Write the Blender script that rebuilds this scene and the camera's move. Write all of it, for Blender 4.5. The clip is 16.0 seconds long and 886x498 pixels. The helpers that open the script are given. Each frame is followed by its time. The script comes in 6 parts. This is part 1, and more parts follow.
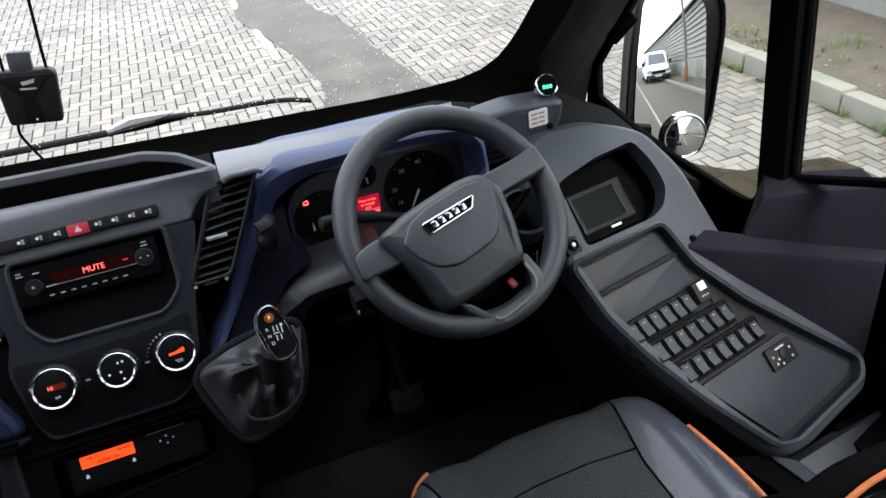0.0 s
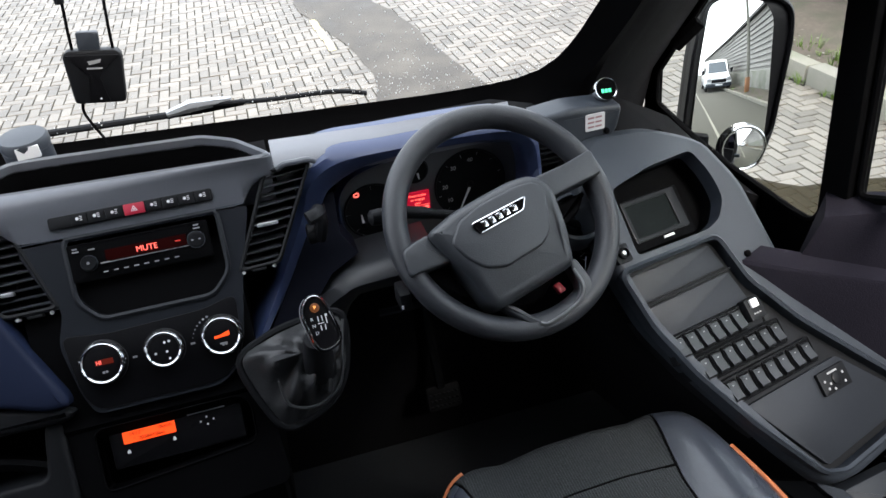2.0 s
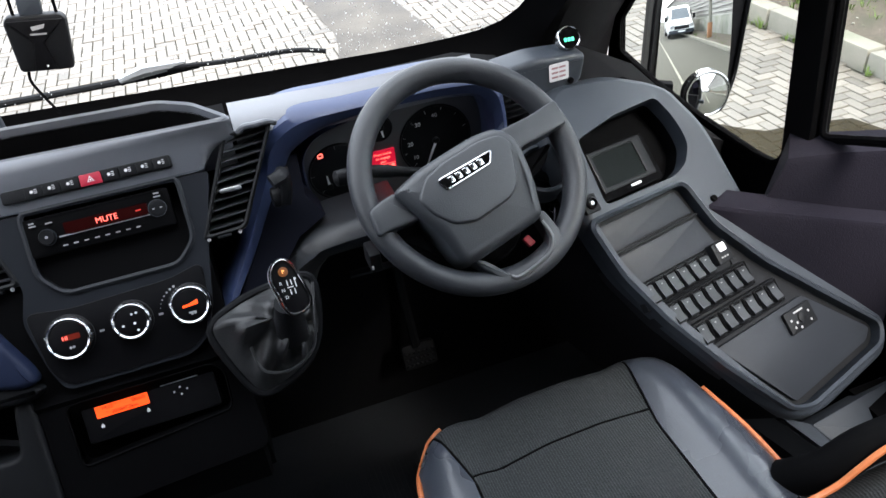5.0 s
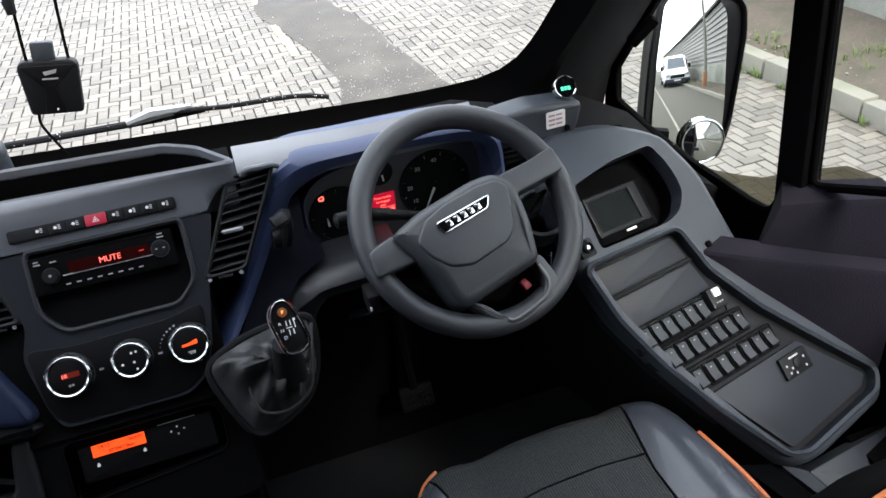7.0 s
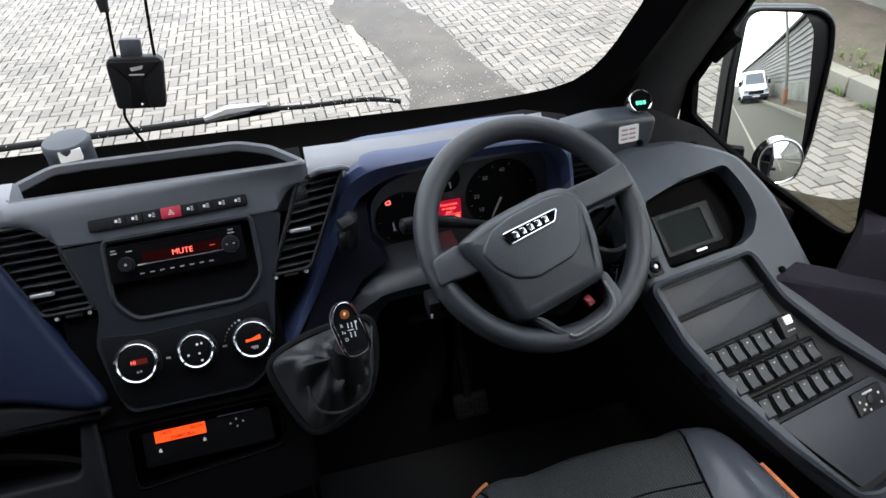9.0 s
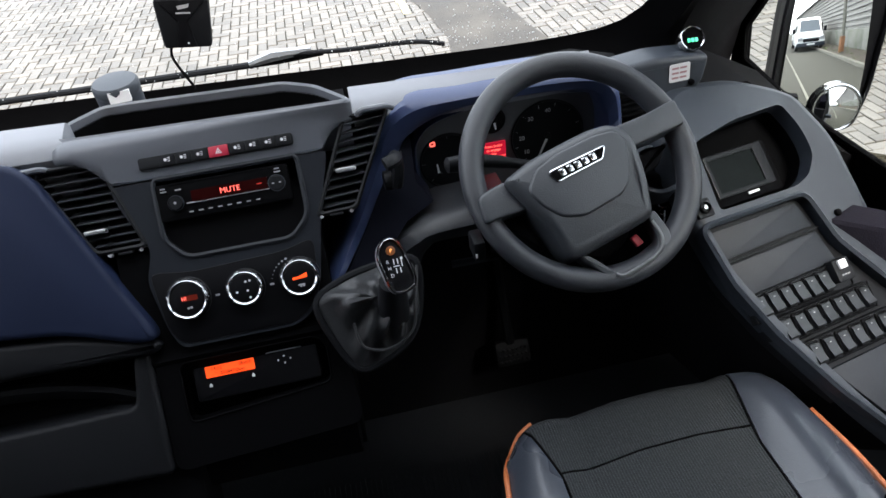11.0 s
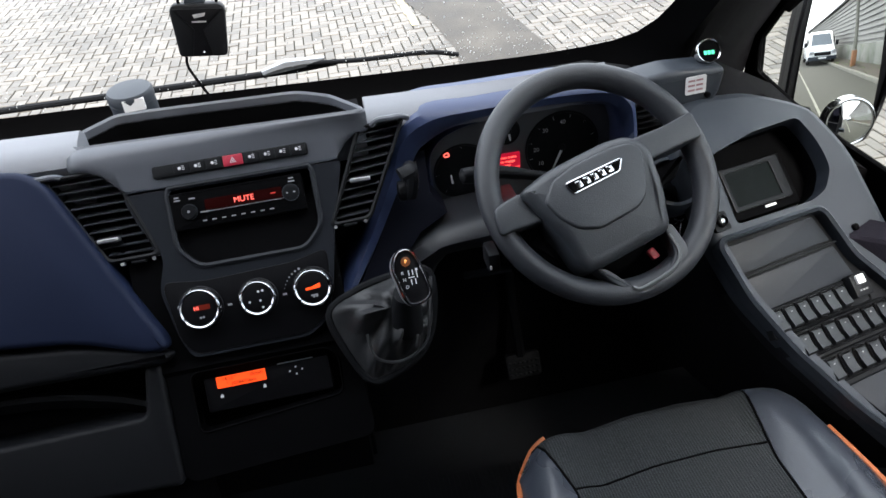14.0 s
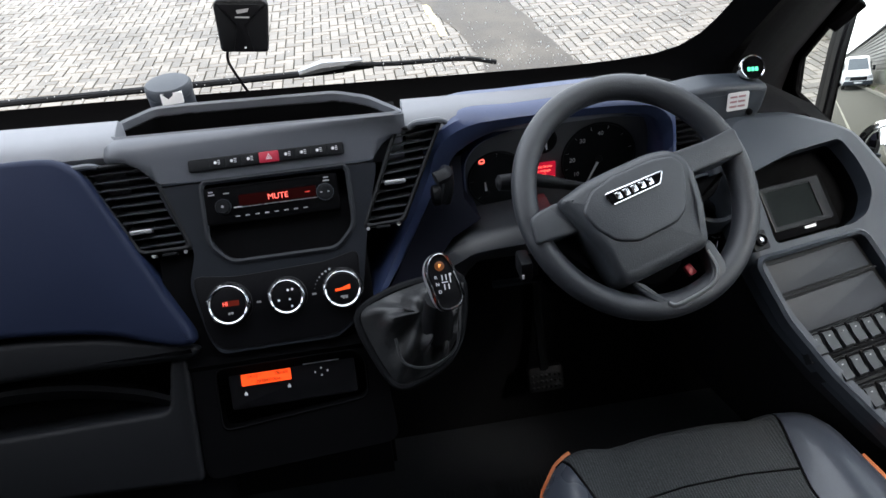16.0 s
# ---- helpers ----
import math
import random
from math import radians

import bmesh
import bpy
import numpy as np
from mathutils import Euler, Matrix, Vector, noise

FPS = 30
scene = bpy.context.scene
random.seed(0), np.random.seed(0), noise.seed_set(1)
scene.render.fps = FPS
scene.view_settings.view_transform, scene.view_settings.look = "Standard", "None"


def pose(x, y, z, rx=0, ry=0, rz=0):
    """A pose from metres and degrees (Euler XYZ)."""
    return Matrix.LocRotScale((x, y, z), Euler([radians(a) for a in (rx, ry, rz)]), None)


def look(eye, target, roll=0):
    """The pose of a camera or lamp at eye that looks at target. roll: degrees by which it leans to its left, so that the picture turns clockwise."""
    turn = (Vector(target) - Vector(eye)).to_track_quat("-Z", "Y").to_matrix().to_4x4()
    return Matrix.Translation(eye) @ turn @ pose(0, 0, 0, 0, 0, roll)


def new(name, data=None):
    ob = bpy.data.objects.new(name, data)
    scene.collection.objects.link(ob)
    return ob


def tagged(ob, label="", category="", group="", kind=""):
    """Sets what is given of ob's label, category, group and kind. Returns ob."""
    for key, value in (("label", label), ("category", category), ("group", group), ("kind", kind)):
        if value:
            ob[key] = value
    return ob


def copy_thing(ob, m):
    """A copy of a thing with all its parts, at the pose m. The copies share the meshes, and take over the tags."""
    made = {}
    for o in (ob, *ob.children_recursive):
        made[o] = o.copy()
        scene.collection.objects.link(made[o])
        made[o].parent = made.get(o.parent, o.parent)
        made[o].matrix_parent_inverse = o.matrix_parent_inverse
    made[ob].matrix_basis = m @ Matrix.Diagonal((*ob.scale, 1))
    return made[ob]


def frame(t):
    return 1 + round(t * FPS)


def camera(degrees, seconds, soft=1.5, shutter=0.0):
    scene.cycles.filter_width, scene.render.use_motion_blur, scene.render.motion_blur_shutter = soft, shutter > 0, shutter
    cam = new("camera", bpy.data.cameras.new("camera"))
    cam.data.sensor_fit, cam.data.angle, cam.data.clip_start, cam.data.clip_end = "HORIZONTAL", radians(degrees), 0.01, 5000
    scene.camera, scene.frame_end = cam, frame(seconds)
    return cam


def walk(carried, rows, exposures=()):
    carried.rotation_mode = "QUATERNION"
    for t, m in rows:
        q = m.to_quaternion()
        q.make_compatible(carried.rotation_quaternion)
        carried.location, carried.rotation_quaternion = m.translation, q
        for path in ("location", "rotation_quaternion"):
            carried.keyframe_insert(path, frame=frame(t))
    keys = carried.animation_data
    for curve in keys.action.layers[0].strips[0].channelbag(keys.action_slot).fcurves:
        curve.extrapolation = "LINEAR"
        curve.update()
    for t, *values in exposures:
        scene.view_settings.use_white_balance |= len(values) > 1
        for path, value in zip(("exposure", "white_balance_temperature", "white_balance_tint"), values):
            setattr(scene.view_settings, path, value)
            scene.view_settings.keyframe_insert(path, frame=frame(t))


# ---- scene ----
cam = camera(61.9, 16.0)
ROWS = [
    (0, 0.1932, -0.0639, 1.2187, -18.40, -33.09, -5.82),
    (0.5, 0.2124, -0.0689, 1.2168, -15.24, -32.73, -5.82),
    (1, 0.1952, -0.0657, 1.2159, -14.49, -31.98, -5.41),
    (1.5, 0.1907, -0.0592, 1.2168, -14.42, -32.53, -4.53),
    (2, 0.1869, -0.0532, 1.2170, -14.56, -33.01, -4.47),
    (2.5, 0.1846, -0.0516, 1.2197, -15.52, -33.56, -5.05),
    (3, 0.1909, -0.0469, 1.2112, -15.28, -35.81, -5.68),
    (3.5, 0.1914, -0.0469, 1.2096, -16.60, -36.33, -5.35),
    (6, 0.1925, -0.0561, 1.2091, -16.85, -36.07, -5.84),
    (6.5, 0.1922, -0.0603, 1.2150, -17.54, -34.73, -5.08),
    (7, 0.1910, -0.0630, 1.2182, -17.25, -33.04, -4.96),
    (7.5, 0.1901, -0.0649, 1.2216, -16.29, -31.77, -5.18),
    (8, 0.1930, -0.0630, 1.2268, -14.93, -30.93, -5.32),
    (8.5, 0.1898, -0.0623, 1.2249, -15.01, -30.78, -4.97),
    (9, 0.1863, -0.0534, 1.2240, -11.88, -32.41, -4.65),
    (9.5, 0.1857, -0.0422, 1.2197, -9.47, -35.93, -5.47),
    (9.7, 0.1847, -0.0438, 1.2192, -8.68, -36.28, -6.12),
    (11.8, 0.1653, -0.0728, 1.1803, -7.82, -33.89, -6.73),
    (12, 0.1643, -0.0702, 1.1837, -7.77, -33.74, -6.75),
    (12.5, 0.1574, -0.0717, 1.1859, -8.22, -33.16, -6.46),
    (13, 0.1630, -0.0652, 1.1914, -7.83, -33.44, -6.88),
    (13.5, 0.1707, -0.0639, 1.1898, -7.25, -33.50, -7.04),
    (14, 0.1584, -0.0557, 1.1897, -7.68, -34.02, -6.29),
    (14.5, 0.1502, -0.0560, 1.1902, -7.78, -33.95, -5.66),
    (15, 0.1449, -0.0659, 1.1831, -7.80, -32.99, -5.10),
    (15.5, 0.1469, -0.0572, 1.1836, -6.79, -32.96, -5.18),
    (16, 0.1336, -0.0454, 1.1778, -6.39, -33.01, -4.44),
]
walk(cam, [(t, pose(x, y, z, 90 + pitch, 0, yaw) @ pose(0, 0, 0, 0, 0, roll)) for t, x, y, z, yaw, pitch, roll in ROWS],
     exposures=[(0.0, 1.95), (1.5, 1.92), (2.5, 2.05), (3.0, 2.22), (3.5, 2.38), (6.0, 2.36), (6.5, 2.15), (7.0, 2.04), (8.0, 1.92), (9.0, 1.92), (9.7, 2.0), (12.0, 2.0), (16.0, 1.93)])

# ---- light: bright overcast day ----
world = bpy.data.worlds.new("overcast_sky")
scene.world = world
world.use_nodes = True
wn = world.node_tree.nodes
sky = wn.new("ShaderNodeTexSky")
sky.sky_type, sky.sun_disc = "NISHITA", False
sky.sun_elevation, sky.sun_rotation = radians(48), radians(200)
sky.air_density, sky.dust_density, sky.ozone_density = 1.0, 6.0, 1.0
wash = wn.new("ShaderNodeMixRGB")
wash.inputs[0].default_value = 0.75
wash.inputs[2].default_value = (7.15, 7.6, 8.2, 1)
world.node_tree.links.new(sky.outputs[0], wash.inputs[1])
world.node_tree.links.new(wash.outputs[0], wn["Background"].inputs[0])
wn["Background"].inputs[1].default_value = 0.15
sun_data = bpy.data.lights.new("sun", "SUN")
sun_data.energy, sun_data.angle, sun_data.color = 1.2, radians(25), (1.0, 0.94, 0.85)
sun = new("sun", sun_data)
sun.matrix_world = look((6, -14, 18), (0, 0, 0))


# ---- materials ----
def mat(name, base, rough=0.6, metal=0.0, grain=0.0, size=200.0, bump=0.0, second=None, blotch=3.0, emit=0.0, coat=0.0, spec=0.5, rvar=0.0):
    m = bpy.data.materials.new(name)
    m.use_nodes = True
    nt = m.node_tree
    p = nt.nodes["Principled BSDF"]
    p.inputs["Roughness"].default_value, p.inputs["Metallic"].default_value = rough, metal
    p.inputs["Specular IOR Level"].default_value = spec
    p.inputs["Coat Weight"].default_value = coat
    col = (*base, 1)
    p.inputs["Base Color"].default_value = col
    if emit:
        p.inputs["Emission Color"].default_value = col
        p.inputs["Emission Strength"].default_value = emit
    if grain or bump or second:
        tc = nt.nodes.new("ShaderNodeTexCoord")
        fine = nt.nodes.new("ShaderNodeTexNoise")
        fine.inputs["Scale"].default_value, fine.inputs["Detail"].default_value = size, 3
        nt.links.new(tc.outputs["Object"], fine.inputs["Vector"])
        big = nt.nodes.new("ShaderNodeTexNoise")
        big.inputs["Scale"].default_value, big.inputs["Detail"].default_value = blotch, 4
        nt.links.new(tc.outputs["Object"], big.inputs["Vector"])
        r1 = nt.nodes.new("ShaderNodeMixRGB")
        r1.inputs[1].default_value = tuple(c * (1 - grain) for c in base) + (1,)
        r1.inputs[2].default_value = tuple(min(1, c * (1 + grain)) for c in base) + (1,)
        nt.links.new(fine.outputs["Fac"], r1.inputs[0])
        r2 = nt.nodes.new("ShaderNodeMixRGB")
        ramp = nt.nodes.new("ShaderNodeValToRGB")
        ramp.color_ramp.elements[0].position, ramp.color_ramp.elements[1].position = 0.42, 0.68
        nt.links.new(big.outputs["Fac"], ramp.inputs[0])
        nt.links.new(ramp.outputs[0], r2.inputs[0])
        nt.links.new(r1.outputs[0], r2.inputs[1])
        r2.inputs[2].default_value = (*(second or tuple(c * 1.12 for c in base)), 1)
        nt.links.new(r2.outputs[0], p.inputs["Base Color"])
        if rvar:
            mr = nt.nodes.new("ShaderNodeMapRange")
            mr.inputs[3].default_value, mr.inputs[4].default_value = rough - rvar, min(1, rough + rvar)
            nt.links.new(big.outputs["Fac"], mr.inputs[0])
            nt.links.new(mr.outputs[0], p.inputs["Roughness"])
        if bump:
            b = nt.nodes.new("ShaderNodeBump")
            b.inputs["Strength"].default_value, b.inputs["Distance"].default_value = bump, 0.002
            nt.links.new(fine.outputs["Fac"], b.inputs["Height"])
            nt.links.new(b.outputs[0], p.inputs["Normal"])
    return m


def glass_mat(name, tint=(1, 1, 1), rough=0.0):
    m = bpy.data.materials.new(name)
    m.use_nodes = True
    nt = m.node_tree
    p = nt.nodes["Principled BSDF"]
    p.inputs["Base Color"].default_value = (*tint, 1)
    p.inputs["Transmission Weight"].default_value = 1
    p.inputs["Roughness"].default_value = rough
    p.inputs["IOR"].default_value = 1.03
    return m


PLASTIC = mat("grey_grained_plastic", (0.027, 0.0325, 0.042), 0.46, spec=0.36, grain=0.10, size=900, bump=0.10, rvar=0.06)
# dash pad grey, lightened for the daylight falling on top
LIT_PLASTIC = mat("dash_pad_grey_lit", (0.215, 0.223, 0.245), 0.52, spec=0.35, grain=0.10, size=900, bump=0.12, rvar=0.05)
# stack grey, darkened for the light that fades down the dash
STACKMAT = mat("stack_grey_shaded", (0.0125, 0.0145, 0.019), 0.5, spec=0.2, grain=0.10, size=900, bump=0.10, rvar=0.06)
DARK = mat("black_plastic", (0.008, 0.0085, 0.010), 0.5, spec=0.14, grain=0.15, size=700, bump=0.08, rvar=0.06)
# near black for dark trim, and for shade in recesses and under the dash
DEEP = mat("black_trim_and_shade", (0.0024, 0.0024, 0.0028), 0.75, spec=0.03, grain=0.2, size=400, bump=0.05)
GLOSS = mat("gloss_black_panel", (0.005, 0.005, 0.006), 0.36, spec=0.16, grain=0.1, size=60)
# one navy plastic in two tones: shaded for the glovebox, lit for the hood
NAVY_SHADED = mat("navy_plastic_shaded", (0.010, 0.0150, 0.036), 0.55, spec=0.16, grain=0.08, size=900, bump=0.10, rvar=0.05)
NAVY_LIT = mat("navy_plastic_lit", (0.033, 0.048, 0.112), 0.42, grain=0.08, size=900, bump=0.10, rvar=0.05)
CHROME = mat("chrome", (0.55, 0.56, 0.58), 0.14, 1.0, grain=0.03, size=40)
SILVER = mat("silver_plastic", (0.42, 0.43, 0.45), 0.3, 0.7, grain=0.05, size=300)
HUBMAT = mat("dark_grey_hub_plastic", (0.027, 0.030, 0.035), 0.40, spec=0.5, grain=0.25, size=700, bump=0.25, rvar=0.05)
# same dash grey, lightened where the windscreen lights the fascia
FASCIA = mat("fascia_grey_lit", (0.092, 0.098, 0.114), 0.44, grain=0.10, size=900, bump=0.10, rvar=0.06)
RIM = mat("wheel_rim_grained_leather", (0.023, 0.025, 0.030), 0.44, grain=0.15, size=600, bump=0.25, rvar=0.06)
LEATHER = mat("black_leather", (0.036, 0.041, 0.053), 0.28, grain=0.12, size=350, bump=0.12, rvar=0.08, coat=0.2)
BOOT = mat("soft_black_leatherette", (0.022, 0.023, 0.025), 0.45, grain=0.15, size=300, bump=0.3, rvar=0.1)
FABRIC = mat("charcoal_seat_weave", (0.031, 0.033, 0.035), 0.95, spec=0.12, grain=0.6, size=380, bump=0.6)


def ribbed(m, scale, low):
    """Fine parallel ribs across a woven cloth."""
    nt = m.node_tree
    p = nt.nodes["Principled BSDF"]
    tc, wv, rg_n, mul, bp = (nt.nodes.new(k) for k in ("ShaderNodeTexCoord", "ShaderNodeTexWave", "ShaderNodeMapRange", "ShaderNodeMixRGB", "ShaderNodeBump"))
    wv.inputs["Scale"].default_value, wv.inputs["Distortion"].default_value, wv.inputs["Detail"].default_value, wv.inputs["Detail Scale"].default_value = scale, 1.2, 2, 4
    nt.links.new(tc.outputs["Object"], wv.inputs["Vector"])
    nt.links.new(wv.outputs["Fac"], rg_n.inputs[0])
    rg_n.inputs[3].default_value, rg_n.inputs[4].default_value = low, 1.25
    mul.blend_type = "MULTIPLY"
    mul.inputs[0].default_value = 1
    nt.links.new(p.inputs["Base Color"].links[0].from_socket, mul.inputs[1])
    nt.links.new(rg_n.outputs[0], mul.inputs[2])
    nt.links.new(mul.outputs[0], p.inputs["Base Color"])
    bp.inputs["Strength"].default_value, bp.inputs["Distance"].default_value = 0.35, 0.002
    nt.links.new(wv.outputs["Fac"], bp.inputs["Height"])
    nt.links.new(p.inputs["Normal"].links[0].from_socket, bp.inputs["Normal"])
    nt.links.new(bp.outputs[0], p.inputs["Normal"])


ribbed(FABRIC, 75, 0.78)
PIPING = mat("orange_piping", (0.50, 0.145, 0.05), 0.45, grain=0.15, size=300, bump=0.1)
RUBBER = mat("black_rubber_mat", (0.021, 0.0225, 0.027), 0.6, spec=0.3, grain=0.3, size=120, bump=0.3)
CARPET = mat("dark_felt_trim", (0.008, 0.0078, 0.009), 0.95, spec=0.05, grain=0.4, size=500, bump=0.4)
PLUM = mat("dark_plum_fleece_trim", (0.011, 0.0098, 0.0150), 0.95, spec=0.1, grain=0.3, size=400, bump=0.4)
WHITE = mat("white_print", (0.75, 0.75, 0.76), 0.6, grain=0.05, size=200)
GREYPRINT = mat("grey_print", (0.3, 0.3, 0.31), 0.6, grain=0.05, size=200)
REDBTN = mat("red_plastic", (0.38, 0.02, 0.045), 0.4, grain=0.08, size=300)
REDGLOW = mat("red_lit_display", (1.0, 0.03, 0.06), 0.4, emit=0.3)
REDTEXT = mat("red_lit_text", (1.0, 0.13, 0.10), 0.4, emit=0.5)
ORANGE = mat("orange_lit_display", (1.0, 0.075, 0.012), 0.4, emit=0.30)
AMBER = mat("amber_lamp", (1.0, 0.42, 0.12), 0.4, emit=0.7)
GREEN = mat("green_lamp", (0.04, 0.75, 0.36), 0.4, emit=0.28)
SCREEN = mat("screen_glass_off", (0.004, 0.0055, 0.0052), 0.3, spec=0.05, grain=0.05, size=30)
MIRROR = mat("mirror_silver", (0.92, 0.93, 0.93), 0.01, 1.0)
GLASS = glass_mat("window_glass", (0.97, 0.985, 0.975))
TINTED = glass_mat("tinted_door_glass", (0.83, 0.86, 0.84))
STICKER = mat("white_sticker_paper", (0.7, 0.7, 0.72), 0.6, grain=0.04, size=300)
PAVER = mat("buff_concrete_paver", (0.135, 0.122, 0.105), 0.45, grain=0.14, size=160, bump=0.5, second=(0.10, 0.092, 0.081), blotch=1.6, rvar=0.15)
def vary(m, lo, hi):
    """Gives each piece a tone of its own."""
    nt = m.node_tree
    p = nt.nodes["Principled BSDF"]
    src = p.inputs["Base Color"].links[0].from_socket
    geo, inf, add, fr, rng_n, mul = (nt.nodes.new(k) for k in ("ShaderNodeNewGeometry", "ShaderNodeObjectInfo", "ShaderNodeMath", "ShaderNodeMath", "ShaderNodeMapRange", "ShaderNodeMixRGB"))
    add.operation, fr.operation, mul.blend_type = "ADD", "FRACT", "MULTIPLY"
    nt.links.new(geo.outputs["Random Per Island"], add.inputs[0])
    nt.links.new(inf.outputs["Random"], add.inputs[1])
    nt.links.new(add.outputs[0], fr.inputs[0])
    nt.links.new(fr.outputs[0], rng_n.inputs[0])
    rng_n.inputs[3].default_value, rng_n.inputs[4].default_value = lo, hi
    mul.inputs[0].default_value = 1
    nt.links.new(src, mul.inputs[1])
    nt.links.new(rng_n.outputs[0], mul.inputs[2])
    nt.links.new(mul.outputs[0], p.inputs["Base Color"])


vary(PAVER, 0.72, 1.28)
JOINT = mat("dirty_joint_sand", (0.030, 0.030, 0.022), 0.9, grain=0.35, size=90, bump=0.5)
ASPHALT = mat("wet_dark_tarmac", (0.040, 0.034, 0.027), 0.55, spec=0.3, grain=0.95, size=70, bump=1.0, second=(0.085, 0.077, 0.066), blotch=3.2, rvar=0.25)
KERBSTONE = mat("weathered_kerb_concrete", (0.19, 0.18, 0.155), 0.85, grain=0.2, size=70, bump=0.6, second=(0.14, 0.145, 0.11))
SOIL = mat("bare_verge_soil", (0.075, 0.06, 0.048), 0.95, grain=0.5, size=40, bump=1.0, second=(0.05, 0.048, 0.032), blotch=4)
GRASS = mat("grass", (0.075, 0.125, 0.02), 0.7, grain=0.4, size=15)
WALLMAT = mat("mossy_concrete_wall", (0.22, 0.22, 0.20), 0.9, grain=0.2, size=25, bump=0.5, second=(0.14, 0.155, 0.115), blotch=1.5)
YELLOW = mat("worn_yellow_road_paint", (0.62, 0.52, 0.22), 0.7, grain=0.25, size=40, second=(0.45, 0.42, 0.33), blotch=6)
VANWHITE = mat("white_van_paint", (0.78, 0.79, 0.8), 0.3, coat=0.4, grain=0.02, size=20)
TYRE = mat("tyre_rubber", (0.02, 0.02, 0.02), 0.85, grain=0.2, size=60)


# ---- mesh helpers ----
def finish(name, bm, material, parent=None, label="", smooth=40):
    bmesh.ops.recalc_face_normals(bm, faces=bm.faces)
    me = bpy.data.meshes.new(name)
    bm.to_mesh(me)
    bm.free()
    if smooth:
        me.polygons.foreach_set("use_smooth", [True] * len(me.polygons))
        me.set_sharp_from_angle(angle=radians(smooth))
    me.materials.append(material)
    ob = new(name, me)
    if parent is not None:
        ob.parent = parent
    if label:
        ob["label"] = label
    return ob


def part(name, bm, material, parent, label="", smooth=40):
    return finish(name, bm, material, parent, label, smooth)


def thing(name, label, category, group="", kind=""):
    return tagged(new(name), label, category, group, kind)


def rrect(cx, cy, w, h, r=0.0, n=4):
    """Rounded rectangle outline, anticlockwise."""
    r = min(r, w / 2 - 1e-5, h / 2 - 1e-5)
    if r <= 0:
        return [(cx - w / 2, cy - h / 2), (cx + w / 2, cy - h / 2), (cx + w / 2, cy + h / 2), (cx - w / 2, cy + h / 2)]
    out = []
    for sx, sy, a in ((1, -1, -90), (1, 1, 0), (-1, 1, 90), (-1, -1, 180)):
        for i in range(n + 1):
            b = radians(a + 90 * i / n)
            out.append((cx + sx * (w / 2 - r) + r * math.cos(b), cy + sy * (h / 2 - r) + r * math.sin(b)))
    return out


def circle(cx, cy, r, n=24, ry=None):
    return [(cx + r * math.cos(2 * math.pi * i / n), cy + (ry or r) * math.sin(2 * math.pi * i / n)) for i in range(n)]


def rounded(poly, r, n=4):
    """A polygon with its corners rounded."""
    out = []
    for i, p in enumerate(poly):
        a, b, c = Vector(poly[i - 1]), Vector(p), Vector(poly[(i + 1) % len(poly)])
        ra = min(r, (a - b).length * 0.45)
        rc = min(r, (c - b).length * 0.45)
        s, e = b + (a - b).normalized() * ra, b + (c - b).normalized() * rc
        for k in range(n + 1):
            t = k / n
            out.append(tuple((1 - t) ** 2 * s + 2 * t * (1 - t) * b + t * t * e))
    return out


def plate(poly, M, w0, w1, bevel=0.0, bm=None, seg=2):
    """A flat piece: outline in the frame M, from w0 to w1 along its normal."""
    bm = bm or bmesh.new()
    lo = [bm.verts.new(M @ Vector((u, v, w0))) for u, v in poly]
    if bevel:
        # rounded upper edge
        rings = [lo]
        cx = sum(p[0] for p in poly) / len(poly)
        cy = sum(p[1] for p in poly) / len(poly)
        for k in range(seg + 1):
            a = math.pi / 2 * k / seg
            ins, w = bevel * (1 - math.cos(a)), w1 - bevel * (1 - math.sin(a))
            q = inset(poly, ins) if ins > 1e-7 else poly
            rings.append([bm.verts.new(M @ Vector((u, v, w))) for u, v in q])
    else:
        rings = [lo, [bm.verts.new(M @ Vector((u, v, w1))) for u, v in poly]]
    n = len(poly)
    for a, b in zip(rings, rings[1:]):
        for i in range(n):
            bm.faces.new((a[i], a[(i + 1) % n], b[(i + 1) % n], b[i]))
    bm.faces.new(rings[-1])
    bm.faces.new(lo[::-1])
    return bm


def inset(poly, d):
    """The outline moved inwards by d (anticlockwise outlines)."""
    area = sum(a[0] * b[1] - b[0] * a[1] for a, b in zip(poly, poly[1:] + poly[:1]))
    s = 1 if area > 0 else -1
    out = []
    n = len(poly)
    for i in range(n):
        a, b, c = Vector(poly[i - 1]), Vector(poly[i]), Vector(poly[(i + 1) % n])
        d1, d2 = (b - a), (c - b)
        if d1.length < 1e-9 or d2.length < 1e-9:
            out.append(tuple(b))
            continue
        n1, n2 = Vector((-d1.y, d1.x)).normalized(), Vector((-d2.y, d2.x)).normalized()
        m = n1 + n2
        m = m / max(m.length_squared * 0.5, 0.6)
        out.append(tuple(b + s * d * m))
    return out


